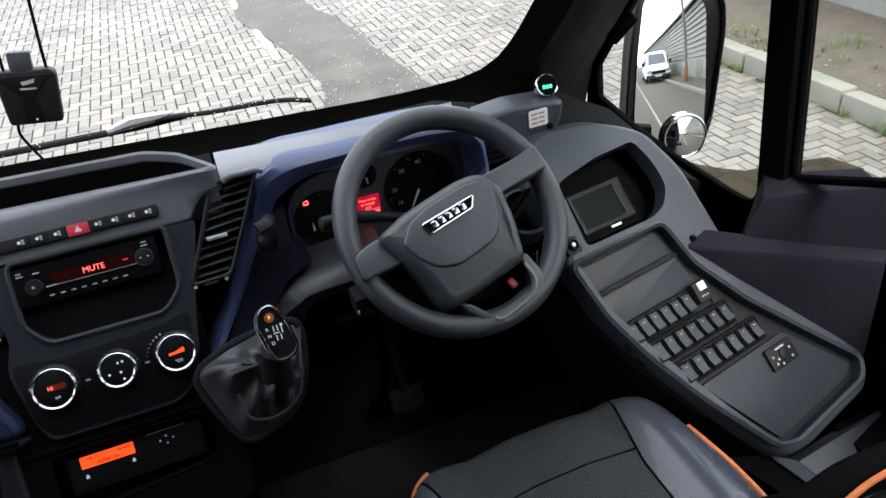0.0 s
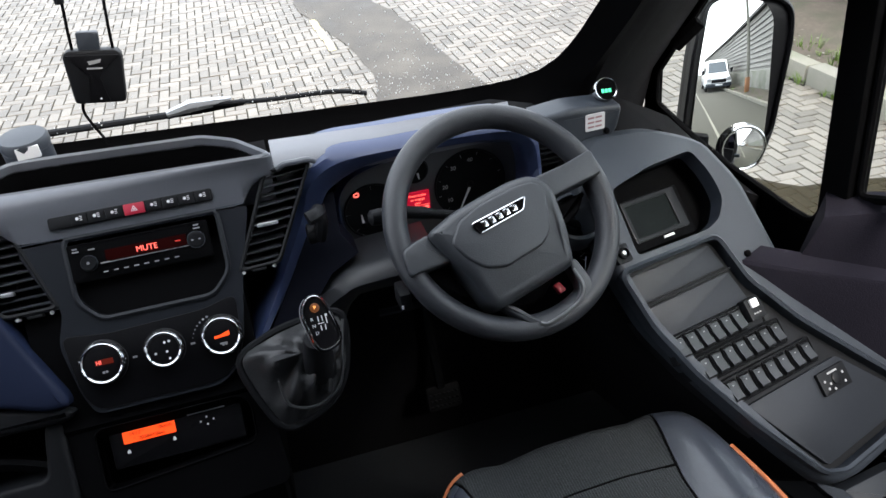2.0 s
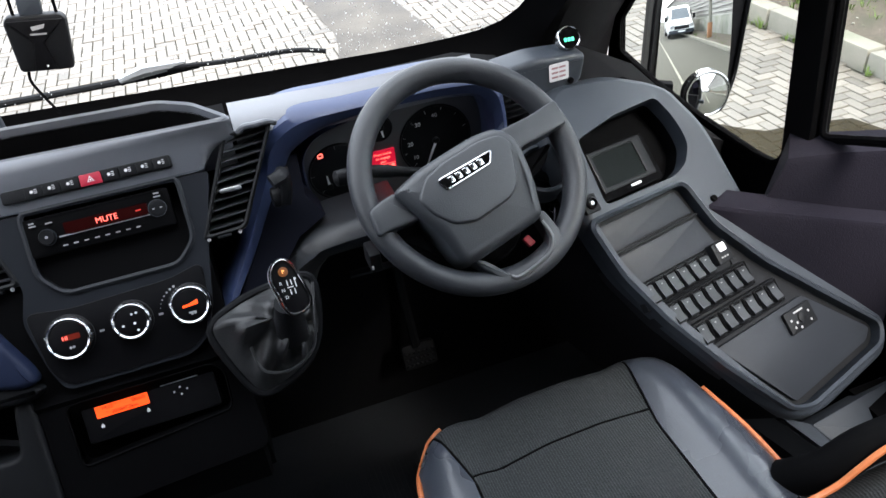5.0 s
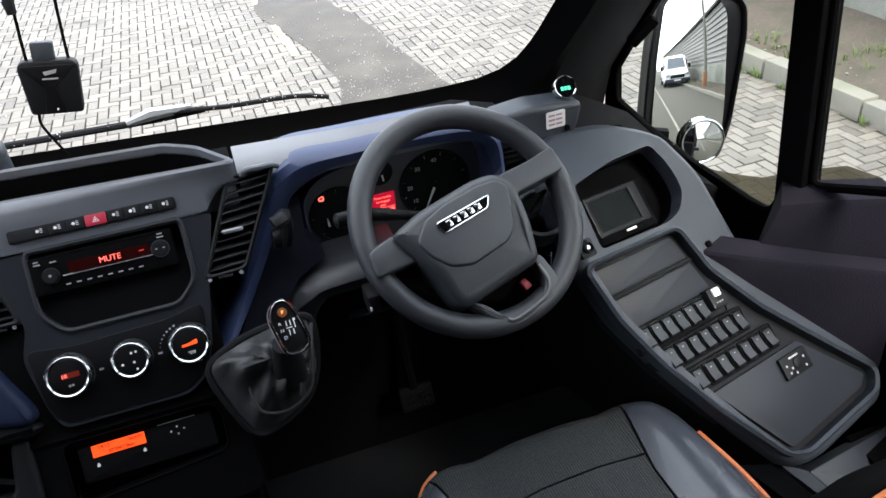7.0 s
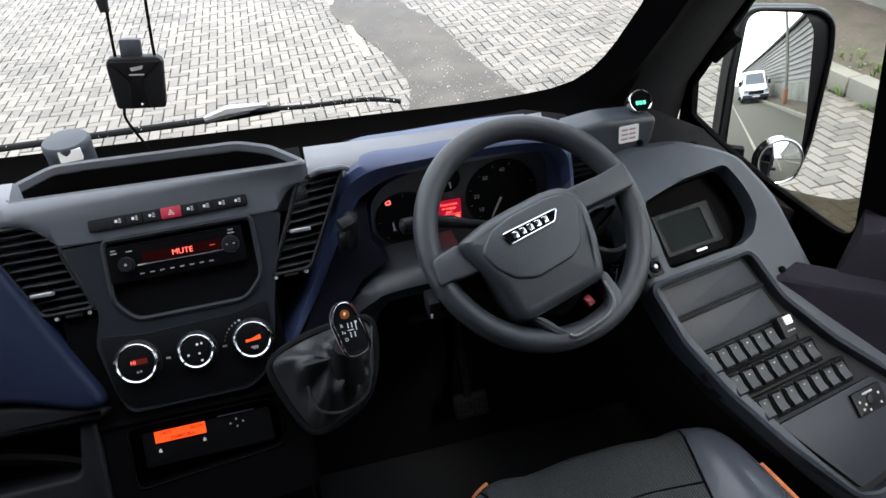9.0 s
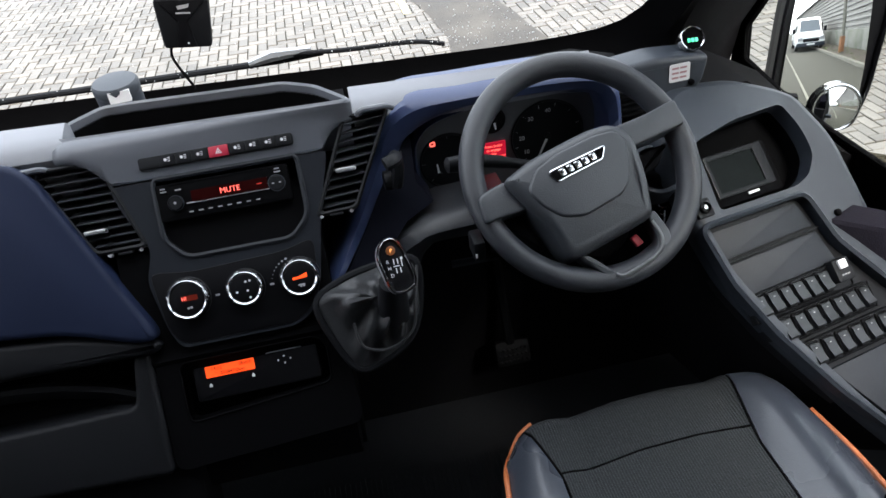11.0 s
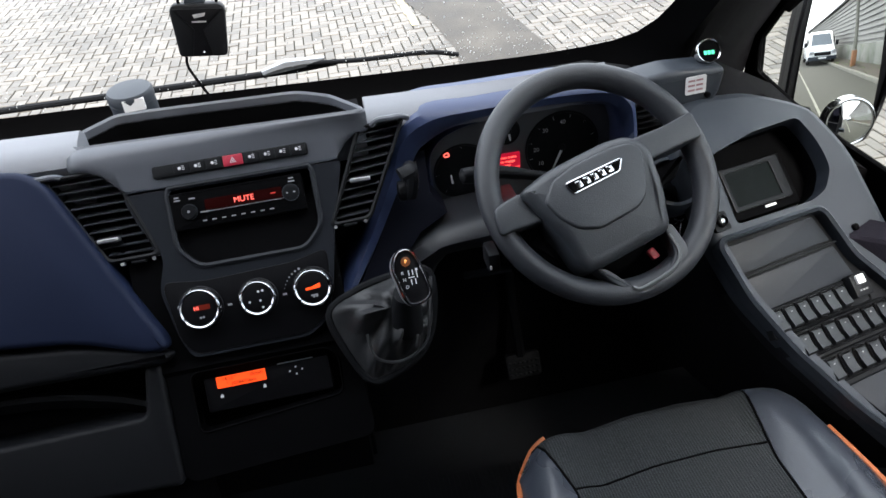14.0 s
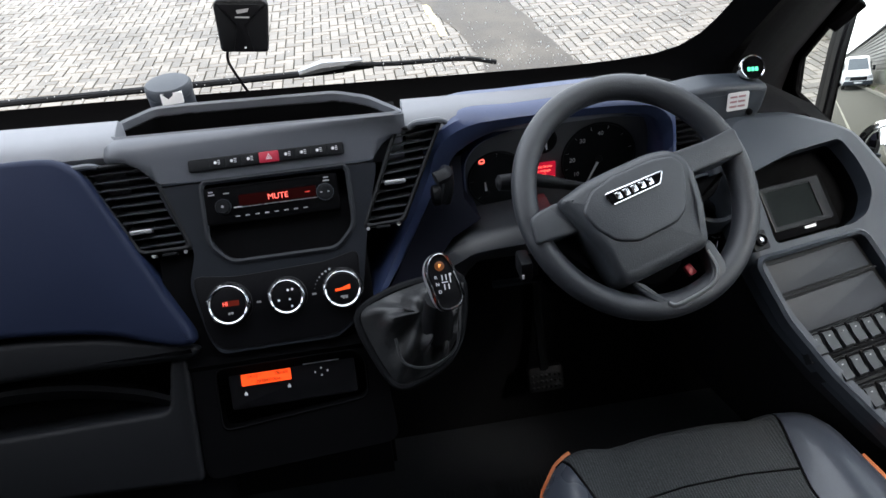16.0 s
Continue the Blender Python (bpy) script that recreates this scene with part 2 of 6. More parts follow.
def holed(outer, holes, M, w0, w1):
    """A flat piece with openings right through it."""
    bm = bmesh.new()
    edges = []
    for loop in [outer] + holes:
        vs = [bm.verts.new(M @ Vector((u, v, w1))) for u, v in loop]
        edges += [bm.edges.new((vs[i], vs[(i + 1) % len(vs)])) for i in range(len(vs))]
    res = bmesh.ops.triangle_fill(bm, edges=edges, use_beauty=True)
    faces = [f for f in res["geom"] if isinstance(f, bmesh.types.BMFace)]
    ext = bmesh.ops.extrude_face_region(bm, geom=faces)
    shift = M.to_3x3() @ Vector((0, 0, w0 - w1))
    bmesh.ops.translate(bm, verts=[v for v in ext["geom"] if isinstance(v, bmesh.types.BMVert)], vec=shift)
    return bm


def ring_plate(outer, inner, M, w0, w1, lip=0.0):
    """A frame between two outlines with the same number of points."""
    bm = bmesh.new()
    n = len(outer)
    mid = [((a[0] + b[0]) / 2, (a[1] + b[1]) / 2) for a, b in zip(outer, inner)]
    loops = [(outer, w0), (outer, w1 - lip), (mid, w1), (inner, w1 - lip), (inner, w0)]
    rings = [[bm.verts.new(M @ Vector((u, v, w))) for u, v in q] for q, w in loops]
    for a, b in zip(rings, rings[1:] + rings[:1]):
        for i in range(n):
            bm.faces.new((a[i], a[(i + 1) % n], b[(i + 1) % n], b[i]))
    return bm


def loft(sections, bm=None, closed=True, caps=True):
    bm = bm or bmesh.new()
    rings = [[bm.verts.new(p) for p in s] for s in sections]
    n = len(rings[0])
    for a, b in zip(rings, rings[1:]):
        for i in range(n if closed else n - 1):
            bm.faces.new((a[i], a[(i + 1) % n], b[(i + 1) % n], b[i]))
    if caps and closed:
        bm.faces.new(rings[0][::-1])
        bm.faces.new(rings[-1])
    return bm


def spline(pts, n=6, closed=False):
    """Points along a smooth line through pts."""
    P = [Vector(p) for p in pts]
    m, out = len(P), []
    for i in range(m if closed else m - 1):
        if closed:
            a, b, c, d = P[i - 1], P[i], P[(i + 1) % m], P[(i + 2) % m]
        else:
            a, b, c, d = P[max(i - 1, 0)], P[i], P[i + 1], P[min(i + 2, m - 1)]
        for k in range(n):
            t = k / n
            out.append(0.5 * (2 * b + (c - a) * t + (2 * a - 5 * b + 4 * c - d) * t * t + (3 * b - a - 3 * c + d) * t ** 3))
    if not closed:
        out.append(P[-1])
    return out


def tube(pts, r, n=8, closed=False, bm=None, flat=1.0):
    """A round bar along a line of points; r is one radius or one for each point."""
    bm = bm or bmesh.new()
    P = [Vector(p) for p in pts]
    rs = r if isinstance(r, (list, tuple)) else [r] * len(P)
    rings, up = [], None
    for i, p in enumerate(P):
        if closed:
            d = (P[(i + 1) % len(P)] - P[i - 1]).normalized()
        else:
            d = (P[min(i + 1, len(P) - 1)] - P[max(i - 1, 0)]).normalized()
        if up is None:
            up = d.orthogonal().normalized()
        up = (up - d * up.dot(d)).normalized()
        side = d.cross(up)
        rings.append([bm.verts.new(p + rs[i] * (math.cos(2 * math.pi * k / n) * up + flat * math.sin(2 * math.pi * k / n) * side)) for k in range(n)])
    pairs = list(zip(rings, rings[1:])) + ([(rings[-1], rings[0])] if closed else [])
    for a, b in pairs:
        for k in range(n):
            bm.faces.new((a[k], a[(k + 1) % n], b[(k + 1) % n], b[k]))
    if not closed:
        bm.faces.new(rings[0][::-1])
        bm.faces.new(rings[-1])
    return bm


def lathe(profile, M, n=32, bm=None):
    """A turned piece: profile of (radius, height) about the frame's normal."""
    bm = bm or bmesh.new()
    rings = [[bm.verts.new(M @ Vector((r * math.cos(2 * math.pi * k / n), r * math.sin(2 * math.pi * k / n), h))) for k in range(n)] for r, h in profile]
    for a, b in zip(rings, rings[1:]):
        for k in range(n):
            bm.faces.new((a[k], a[(k + 1) % n], b[(k + 1) % n], b[k]))
    bm.faces.new(rings[0][::-1])
    bm.faces.new(rings[-1])
    return bm


def box(x0, x1, y0, y1, z0, z1, bevel=0.0, bm=None, M=None):
    own = bmesh.new()
    bmesh.ops.create_cube(own, size=1)
    for v in own.verts:
        v.co = Vector((x0 + (v.co.x + 0.5) * (x1 - x0), y0 + (v.co.y + 0.5) * (y1 - y0), z0 + (v.co.z + 0.5) * (z1 - z0)))
    if bevel:
        bmesh.ops.bevel(own, geom=list(own.edges), offset=bevel, segments=2, affect="EDGES", profile=0.5)
    if M is not None:
        bmesh.ops.transform(own, matrix=M, verts=own.verts)
    if bm is None:
        return own
    me = bpy.data.meshes.new("tmp")
    own.to_mesh(me)
    own.free()
    bm.from_mesh(me)
    bpy.data.meshes.remove(me)
    return bm


def letters(name, body, size, M, material, parent, depth=0.0004, label=""):
    """Raised writing, centred on the frame's origin."""
    cu = bpy.data.curves.new(name, "FONT")
    cu.body, cu.size, cu.extrude, cu.align_x, cu.align_y = body, size, depth, "CENTER", "CENTER"
    tmp = new(name + "_tmp", cu)
    me = bpy.data.meshes.new_from_object(tmp.evaluated_get(bpy.context.evaluated_depsgraph_get()))
    bpy.data.objects.remove(tmp)
    me.transform(M)
    me.materials.clear()
    me.materials.append(material)
    ob = new(name, me)
    if parent is not None:
        ob.parent = parent
    if label:
        ob["label"] = label
    return ob


def basis(o, u, v):
    """A frame from its origin, its right and its up direction."""
    u = Vector(u).normalized()
    w = u.cross(Vector(v)).normalized()
    v = w.cross(u)
    m = Matrix((u, v, w)).transposed().to_4x4()
    m.translation = Vector(o)
    return m


STACK = basis((0.005, 0.945, 0.755), (1, 0, 0), (0, 0.526, 0.851))
CONSOLE = basis((0.7194, 0.8021, 0.5628), (0.9676, 0.248, -0.0479), (-0.1453, 0.7017, 0.6975))
FLOOR_Z, GROUND_Z = -0.10, -0.85
I4 = Matrix.Identity(4)


def S(u, v, w=0.0):
    return STACK @ Vector((u, v, w))


def at_stack(u, v, w=0.0):
    return STACK @ Matrix.Translation((u, v, w))


def at_console(u, v, w=0.0):
    return CONSOLE @ Matrix.Translation((u, v, w))

# ---- ground and yard ----
bm = bmesh.new()
for a in ((-250, -250), (250, -250), (250, 250), (-250, 250)):
    bm.verts.new((a[0], a[1], GROUND_Z - 0.012))
bm.faces.new(bm.verts)
tagged(finish("ground", bm, JOINT, smooth=0), "dirty sand bed under the yard paving", "ground", kind="structure")

KERB_X = 4.03
bm = bmesh.new()
rng = random.Random(3)
strip_l = spline([(0.92, 3.83, 0), (1.08, 5.07, 0), (0.94, 6.31, 0), (0.79, 7.21, 0), (0.99, 8.22, 0), (0.65, 9.68, 0), (0.31, 11.82, 0)], 5)
strip_r = spline([(1.89, 3.83, 0), (1.73, 5.07, 0), (1.62, 6.31, 0), (1.46, 7.21, 0), (1.42, 8.22, 0), (1.27, 9.68, 0), (1.10, 11.82, 0)], 5)
rows_v = []
for a, b in zip(strip_l, strip_r):
    rows_v.append([bm.verts.new((a.x + (b.x - a.x) * k / 6 + rng.uniform(-0.03, 0.03) * (k in (0, 6)), a.y, GROUND_Z + 0.005 + (0.004 if 0 < k < 6 else 0))) for k in range(7)])
for a, b in zip(rows_v, rows_v[1:]):
    for k in range(6):
        bm.faces.new((a[k], a[k + 1], b[k + 1], b[k]))
tagged(finish("tarmac_patch", bm, ASPHALT), "wet dark tarmac repair strip across the paving", "road patch", kind="structure")

bm = bmesh.new()
x = 1.0
while x < 3.8:
    w = rng.uniform(0.12, 0.3)
    bm2 = [bm.verts.new((x + a, 9.1 + b + rng.uniform(-0.012, 0.012), GROUND_Z + 0.006)) for a, b in ((0, -0.04), (w, -0.04), (w, 0.04), (0, 0.04))]
    bm.faces.new(bm2)
    x += w + rng.uniform(0.0, 0.04)
y = 5.3
while y < 9.0:
    l = rng.uniform(0.15, 0.35)
    xx = 0.88 - 0.03 * (y - 7.0)
    bm2 = [bm.verts.new((xx + a - 0.05 * (y - 5.3) / 3, y + b, GROUND_Z + 0.006)) for a, b in ((-0.03, 0), (0.03, 0), (0.03, l), (-0.03, l))]
    if rng.random() < 0.6:
        bm.faces.new(bm2)
    y += l + rng.uniform(0.0, 0.1)
tagged(finish("road_marking", bm, YELLOW, smooth=0), "worn yellow parking bay line on the paving", "road marking", kind="structure")

# kerb stones, verge and boundary wall
kerb = tagged(new("kerb"), "weathered concrete kerb along the verge", "kerb", kind="structure")
y = -40.0
while y < 16:
    bm = box(-0.07, 0.07, 0.006, 0.894, -0.10, 0.13, 0.012)
    for v in bm.verts:
        v.co += Vector(noise.noise_vector(v.co * 9 + Vector((y, 0, 0)))) * 0.006
    st = part("kerb_stone", bm, KERBSTONE, kerb)
    st.location = (KERB_X + 0.07 + rng.uniform(-0.008, 0.008) - 0.03 * max(0, (y - 4) / 4), y, GROUND_Z + rng.uniform(-0.008, 0.008))
    y += 0.9

bm = bmesh.new()
NX, NY = 14, 150
grid = [[bm.verts.new((KERB_X + 0.13 + i * 0.1, -40 + j * 0.38, GROUND_Z + 0.10 + 0.03 * noise.noise((i * 0.5, j * 0.7, 1)) + 0.006 * i)) for i in range(NX)] for j in range(NY)]
for j in range(NY - 1):
    for i in range(NX - 1):
        bm.faces.new((grid[j][i], grid[j][i + 1], grid[j + 1][i + 1], grid[j + 1][i]))
tagged(finish("verge", bm, SOIL), "bare earth verge with stones between kerb and wall", "verge", kind="structure")

wall = tagged(new("wall_boundary"), "old mossy concrete retaining wall beside the yard", "wall", kind="structure")
for k in range(22):
    y0 = -40 + k * 2.5
    bm = box(KERB_X + 1.28, KERB_X + 1.55, y0, y0 + 2.49, GROUND_Z, GROUND_Z + 1.15, 0.012)
    part("wall_panel", bm, WALLMAT, wall)

# timber-clad building far along the verge, seen in the door mirror
shed = thing("timber_building", "weathered grey timber-clad building behind the wall", "building")
part("wall", box(5.6, 11, -60, -4, GROUND_Z, 3.5), mat("weathered_grey_cladding", (0.34, 0.33, 0.31), 0.9, grain=0.2, size=8, bump=0.4), shed)
bm = bmesh.new()
for k in range(11):
    box(5.52, 5.61, -60, -4, GROUND_Z + 1.0 + k * 0.3, GROUND_Z + 1.04 + k * 0.3, bm=bm)
part("cladding_batten", bm, mat("dark_batten", (0.10, 0.10, 0.10), 0.9, grain=0.2, size=8), shed)
part("roof", box(5.3, 11.2, -60.2, -3.8, 3.5, 3.65), DARK, shed)

# ---- vehicle shell ----
floor = tagged(new("floor"), "black ribbed rubber cab floor", "floor", kind="structure")
part("floor_sheet", box(-1.08, 1.30, -2.4, 1.15, FLOOR_Z - 0.08, FLOOR_Z), RUBBER, floor)
bm = bmesh.new()
x = -0.35
while x < 0.62:
    box(x, x + 0.004, -0.2, 0.98, FLOOR_Z, FLOOR_Z + 0.004, bm=bm)
    x += 0.011
part("floor_rib", bm, RUBBER, floor)
# toe board and firewall
tagged(finish("wall_firewall", holed([(-1.08, FLOOR_Z - 0.08), (1.30, FLOOR_Z - 0.08), (1.30, 0.34), (0.90, 0.40), (0.84, 0.60), (-1.08, 0.66)], [], basis((0, 1.2, 0), (1, 0, 0), (0, 0, 1)), 0.0, 0.05), CARPET, smooth=0), "black felt-covered bulkhead under the dashboard", "bulkhead", kind="structure")
# unseen side linings, added to keep daylight to the front and door windows
LEFTW = Matrix(((0, 0, 1, -1.08), (1, 0, 0, 0), (0, 1, 0, 0), (0, 0, 0, 1)))
tagged(finish("wall_left", holed([(-2.4, -0.2), (1.35, -0.2), (1.35, 0.66), (0.42, 1.8), (-2.4, 1.8)], [[(0.3, 0.80), (0.95, 0.80), (0.95, 0.95), (0.6, 1.40), (0.3, 1.40)]], LEFTW, 0.0, 0.05), DARK, smooth=0), "left cab lining, out of view, added to hold back daylight", "wall", kind="structure")
tagged(finish("wall_right", box(1.10, 1.15, -2.4, -0.5, FLOOR_Z - 0.1, 1.8), DARK), "right saloon lining, out of view, added to hold back daylight", "wall", kind="structure")
tagged(finish("ceiling", box(-1.08, 1.15, -2.4, 0.42, 1.70, 1.8), mat("grey_headlining", (0.09, 0.09, 0.095), 0.95, grain=0.1, size=300, bump=0.2)), "grey cloth headlining", "ceiling", kind="structure")
tagged(finish("wall_rear", box(-1.08, 1.15, -2.46, -2.4, FLOOR_Z - 0.1, 1.8), DARK), "dark rear of the saloon behind the cab", "wall", kind="structure")


def skew(x):
    return -0.10 * x


# windscreen: base along y = base_y(x), raked back
def glass_pt(x, q):
    """A point on the windscreen, q metres up the glass from its base."""
    y0 = 1.27 - 0.10 * x - 0.05 * x * x
    return Vector((x, y0 - 0.66 * q, 0.715 + 0.75 * q))


edge = [(-0.95, 0.02), (-0.6, 0.012), (-0.3, 0.006), (0, 0.0), (0.3, 0.0), (0.5, 0.005), (0.56, 0.010), (0.615, 0.018), (0.665, 0.030), (0.70, 0.052), (0.722, 0.088), (0.732, 0.13), (0.737, 0.17), (0.742, 0.26), (0.742, 0.6), (0.735, 0.9), (0.72, 1.25)]
# glass pane
bm = bmesh.new()
pane_rows = []
for j in range(13):
    pane_rows.append([bm.verts.new(glass_pt(-1.0 + 1.86 * i / 20, -0.05 + 1.4 * j / 12)) for i in range(21)])
for a, b in zip(pane_rows, pane_rows[1:]):
    for i in range(20):
        bm.faces.new((a[i], a[i + 1], b[i + 1], b[i]))
win = tagged(new("window_1"), "raked windscreen specked with rain drops", "windscreen", kind="structure")
pane = part("pane", bm, GLASS, win)
pane.visible_shadow = False
# black surround: a band from the glass outline to the trim
bm = bmesh.new()
inner, lip_in, outer = [], [], []
for i, (x, q) in enumerate(edge):
    p = glass_pt(x, q)
    inner.append(p + Vector((0, -0.004, -0.002)))
for i, (x, q) in enumerate(edge):
    a, b = edge[max(i - 1, 0)], edge[min(i + 1, len(edge) - 1)]
    t = Vector((b[0] - a[0], b[1] - a[1])).normalized()
    o = Vector((t.y, -t.x))
    p1 = glass_pt(x + o.x * 0.022, q + o.y * 0.022) + Vector((0, -0.020, -0.018))
    dn = max(0.0, -o.y) ** 2
    p2 = glass_pt(x + o.x * 0.035, q + o.y * 0.06) + Vector((0.0, -0.03 - 0.07 * dn, -0.03 - 0.025 * dn))
    p3 = glass_pt(x + o.x * 0.05, q + o.y * 0.10) + Vector((0.01, -0.02 - 0.18 * dn, -0.02 - 0.07 * dn))
    lip_in.append(p1)
    outer.append((p2, p3))
for k in range(len(edge) - 1):
    quad = [inner, lip_in, [o[0] for o in outer], [o[1] for o in outer]]
    for a, b in zip(quad, quad[1:]):
        bm.faces.new([bm.verts.new(v) for v in (a[k], a[k + 1], b[k + 1], b[k])])
bmesh.ops.remove_doubles(bm, verts=bm.verts, dist=1e-5)
tagged(finish("windscreen_trim", bm, DEEP, smooth=60), "black rubber and felt surround of the windscreen", "window trim", kind="structure")

# right windscreen pillar lining, between glass edge and door window
secs = []
for st in range(12):
    z = 0.34 + 0.13 * st
    a = glass_pt(0.775, (z - 0.715) / 0.75) + Vector((0, -0.03, -0.02))
    b = Vector((1.105, min(1.45, max(0.42, 1.452 - 0.775 * (z - 0.55))), z))
    m = a.lerp(b, 0.45) + Vector((-0.02, -0.035, 0))
    secs.append([a, a.lerp(m, 0.5) + Vector((-0.008, -0.012, 0)), m, m.lerp(b, 0.5) + Vector((-0.004, -0.006, 0)), b, b + Vector((0.03, 0.05, 0.03)), a + Vector((0.02, 0.07, 0.04))])
tagged(finish("pillar_right", loft(secs), CARPET), "black felt-lined right windscreen pillar", "pillar", kind="structure")

# right door: lining with two window openings
DOOR_X = 1.12
DOOR = Matrix(((0, 0, -1, DOOR_X), (1, 0, 0, 0), (0, 1, 0, 0), (0, 0, 0, 1)))
quarter = [(1.412, 0.592), (1.404, 0.515), (1.27, 0.494), (1.11, 0.482), (0.914, 0.480), (0.862, 0.486), (0.842, 0.535), (0.886, 0.870), (0.925, 1.20), (0.96, 1.20), (1.259, 0.801)]
rear_open = [(0.780, 0.580), (0.812, 0.872), (0.86, 1.35), (0.80, 1.5), (-0.3, 1.5), (-0.3, 1.03)]
outer_door = [(1.46, 0.36), (1.46, 0.62), (1.30, 0.84), (1.0, 1.24), (0.86, 1.62), (-0.5, 1.62), (-0.5, 1.09), (0.795, 0.562), (0.83, 0.36)]
door = tagged(new("door_1"), "black driver's door frame with two windows", "door", kind="structure")
part("door_frame", holed(outer_door, [quarter, rear_open], DOOR, -0.012, 0.0), DEEP, door)
for nm, op in (("quarter_pane", quarter), ("drop_pane", rear_open)):
    g = part(nm, plate(op, DOOR, -0.008, -0.005), TINTED, door, smooth=0)
    g.visible_shadow = False
for op in (quarter, rear_open):
    part("window_seal", tube([DOOR @ Vector((u, v, 0.002)) for u, v in rounded(op, 0.02)], 0.006, 6, True), DEEP, door)
part("divider_bar", box(-0.031, 0.031, -0.06, 0.9, 0.0, 0.022, 0.005, M=DOOR @ Matrix(((1, 0.11, 0, 0.812), (0, 1, 0, 0.54), (0, 0, 1, 0), (0, 0, 0, 1)))), DEEP, door)
part("door_lining", box(1.232, 1.252, -0.5, 0.86, FLOOR_Z - 0.1, 0.45), DEEP, door)
part("door_lining", box(1.122, 1.14, 0.70, 1.46, FLOOR_Z - 0.1, 0.358), DEEP, door)
part("door_shelf", box(1.135, 1.232, -0.5, 0.60, 0.10, 0.14), DEEP, door)
# felt panel between console, pillar and door window
tagged(finish("pillar_filler", loft([[(0.86, 1.06, 0.46), (0.86, 1.26, 0.46), (0.86, 1.26, 0.61), (0.86, 1.06, 0.60)], [(1.11, 1.0, 0.36), (1.11, 1.42, 0.36), (1.11, 1.42, 0.495), (1.11, 1.0, 0.470)]]), CARPET), "black felt filler panel below the door window", "trim panel", kind="structure")

# muddy wet patch on the paving beside the cab
bm = bmesh.new()
rp = random.Random(12)
wet = []
for k in range(40):
    a = 2 * math.pi * k / 40
    r = 1.0 + 0.22 * math.sin(3 * a + 1) + 0.12 * math.sin(7 * a) + rp.uniform(-0.07, 0.07)
    wet.append(bm.verts.new((2.28 + 0.95 * r * math.cos(a) + 0.1 * math.sin(a), 2.35 + 0.98 * r * math.sin(a), GROUND_Z + 0.006)))
bm.faces.new(wet)
WETFILM = mat("muddy_water_film", (0.022, 0.018, 0.010), 0.6, grain=0.35, size=30, second=(0.034, 0.028, 0.017), blotch=3, spec=0.05)
WETFILM.node_tree.nodes["Principled BSDF"].inputs["Alpha"].default_value = 0.86
tagged(finish("wet_patch", bm, WETFILM, smooth=0), "muddy wet patch lying on the paving", "puddle", kind="structure")
# ---- dashboard ----
dash = thing("dashboard", "grey and navy moulded plastic van dashboard", "dashboard")


def dash_section(x, back, front, dz=0.0, bot=0.66):
    """Top pad outline (y, z) at x."""
    k = skew(x)
    b = max(back + k, front + 0.036)
    return [(x, y, z + dz) for y, z in ((b + 0.02, bot), (b + 0.015, 0.775), (b, 0.785), (front + 0.03, 0.779), (front + 0.008, 0.770), (front, 0.755), (front + 0.008, 0.735), (front + 0.014, bot + 0.003), (front + 0.025, bot))]


def top_pad(x0, x1, back, f0, f1, n=8, dz=0.0, bot=0.66):
    return loft([dash_section(x0 + (x1 - x0) * i / n, back, f0 + (f1 - f0) * i / n, dz, bot) for i in range(n + 1)])


part("top_pad", top_pad(-1.0, -0.202, 0.985, 0.975, 0.95), LIT_PLASTIC, dash)
part("top_pad", top_pad(0.205, 0.585, 1.035, 0.955, 0.962, dz=-0.022, bot=0.732), LIT_PLASTIC, dash)

# centre fascia with the open tray behind its lip
tray_out = rounded([(-0.217, 0.985), (-0.207, 0.964), (0.012, 0.949), (0.190, 0.936), (0.204, 0.945), (0.160, 1.016), (0.110, 1.053), (-0.113, 1.073), (-0.167, 1.075), (-0.214, 1.022)], 0.014, 3)
tray_in = inset(tray_out, 0.0065)
part("tray_rim", ring_plate(tray_out, tray_in, I4, 0.760, 0.776, 0.003), FASCIA, dash)
# tray linings near black: the shade of its depth is in the colour
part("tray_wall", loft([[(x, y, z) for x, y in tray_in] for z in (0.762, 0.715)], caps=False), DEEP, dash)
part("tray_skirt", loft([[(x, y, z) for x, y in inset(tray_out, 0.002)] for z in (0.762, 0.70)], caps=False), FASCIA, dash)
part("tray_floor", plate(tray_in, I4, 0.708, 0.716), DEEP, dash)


def fascia_foot(x):
    """Lower edge of the fascia, which lifts at both ends to clear the vents."""
    for (a, p), (b, q) in zip(FOOT, FOOT[1:]):
        if x <= b:
            return p + (q - p) * (x - a) / (b - a)
    return FOOT[-1][1]


FOOT = [(-0.217, -0.006), (-0.19, -0.010), (-0.172, -0.020), (-0.156, -0.037), (-0.146, -0.0445), (-0.09, -0.0468), (0.14, -0.0490), (0.153, -0.046), (0.159, -0.034), (0.170, -0.022), (0.186, -0.016), (0.204, -0.0135)]
secs = []
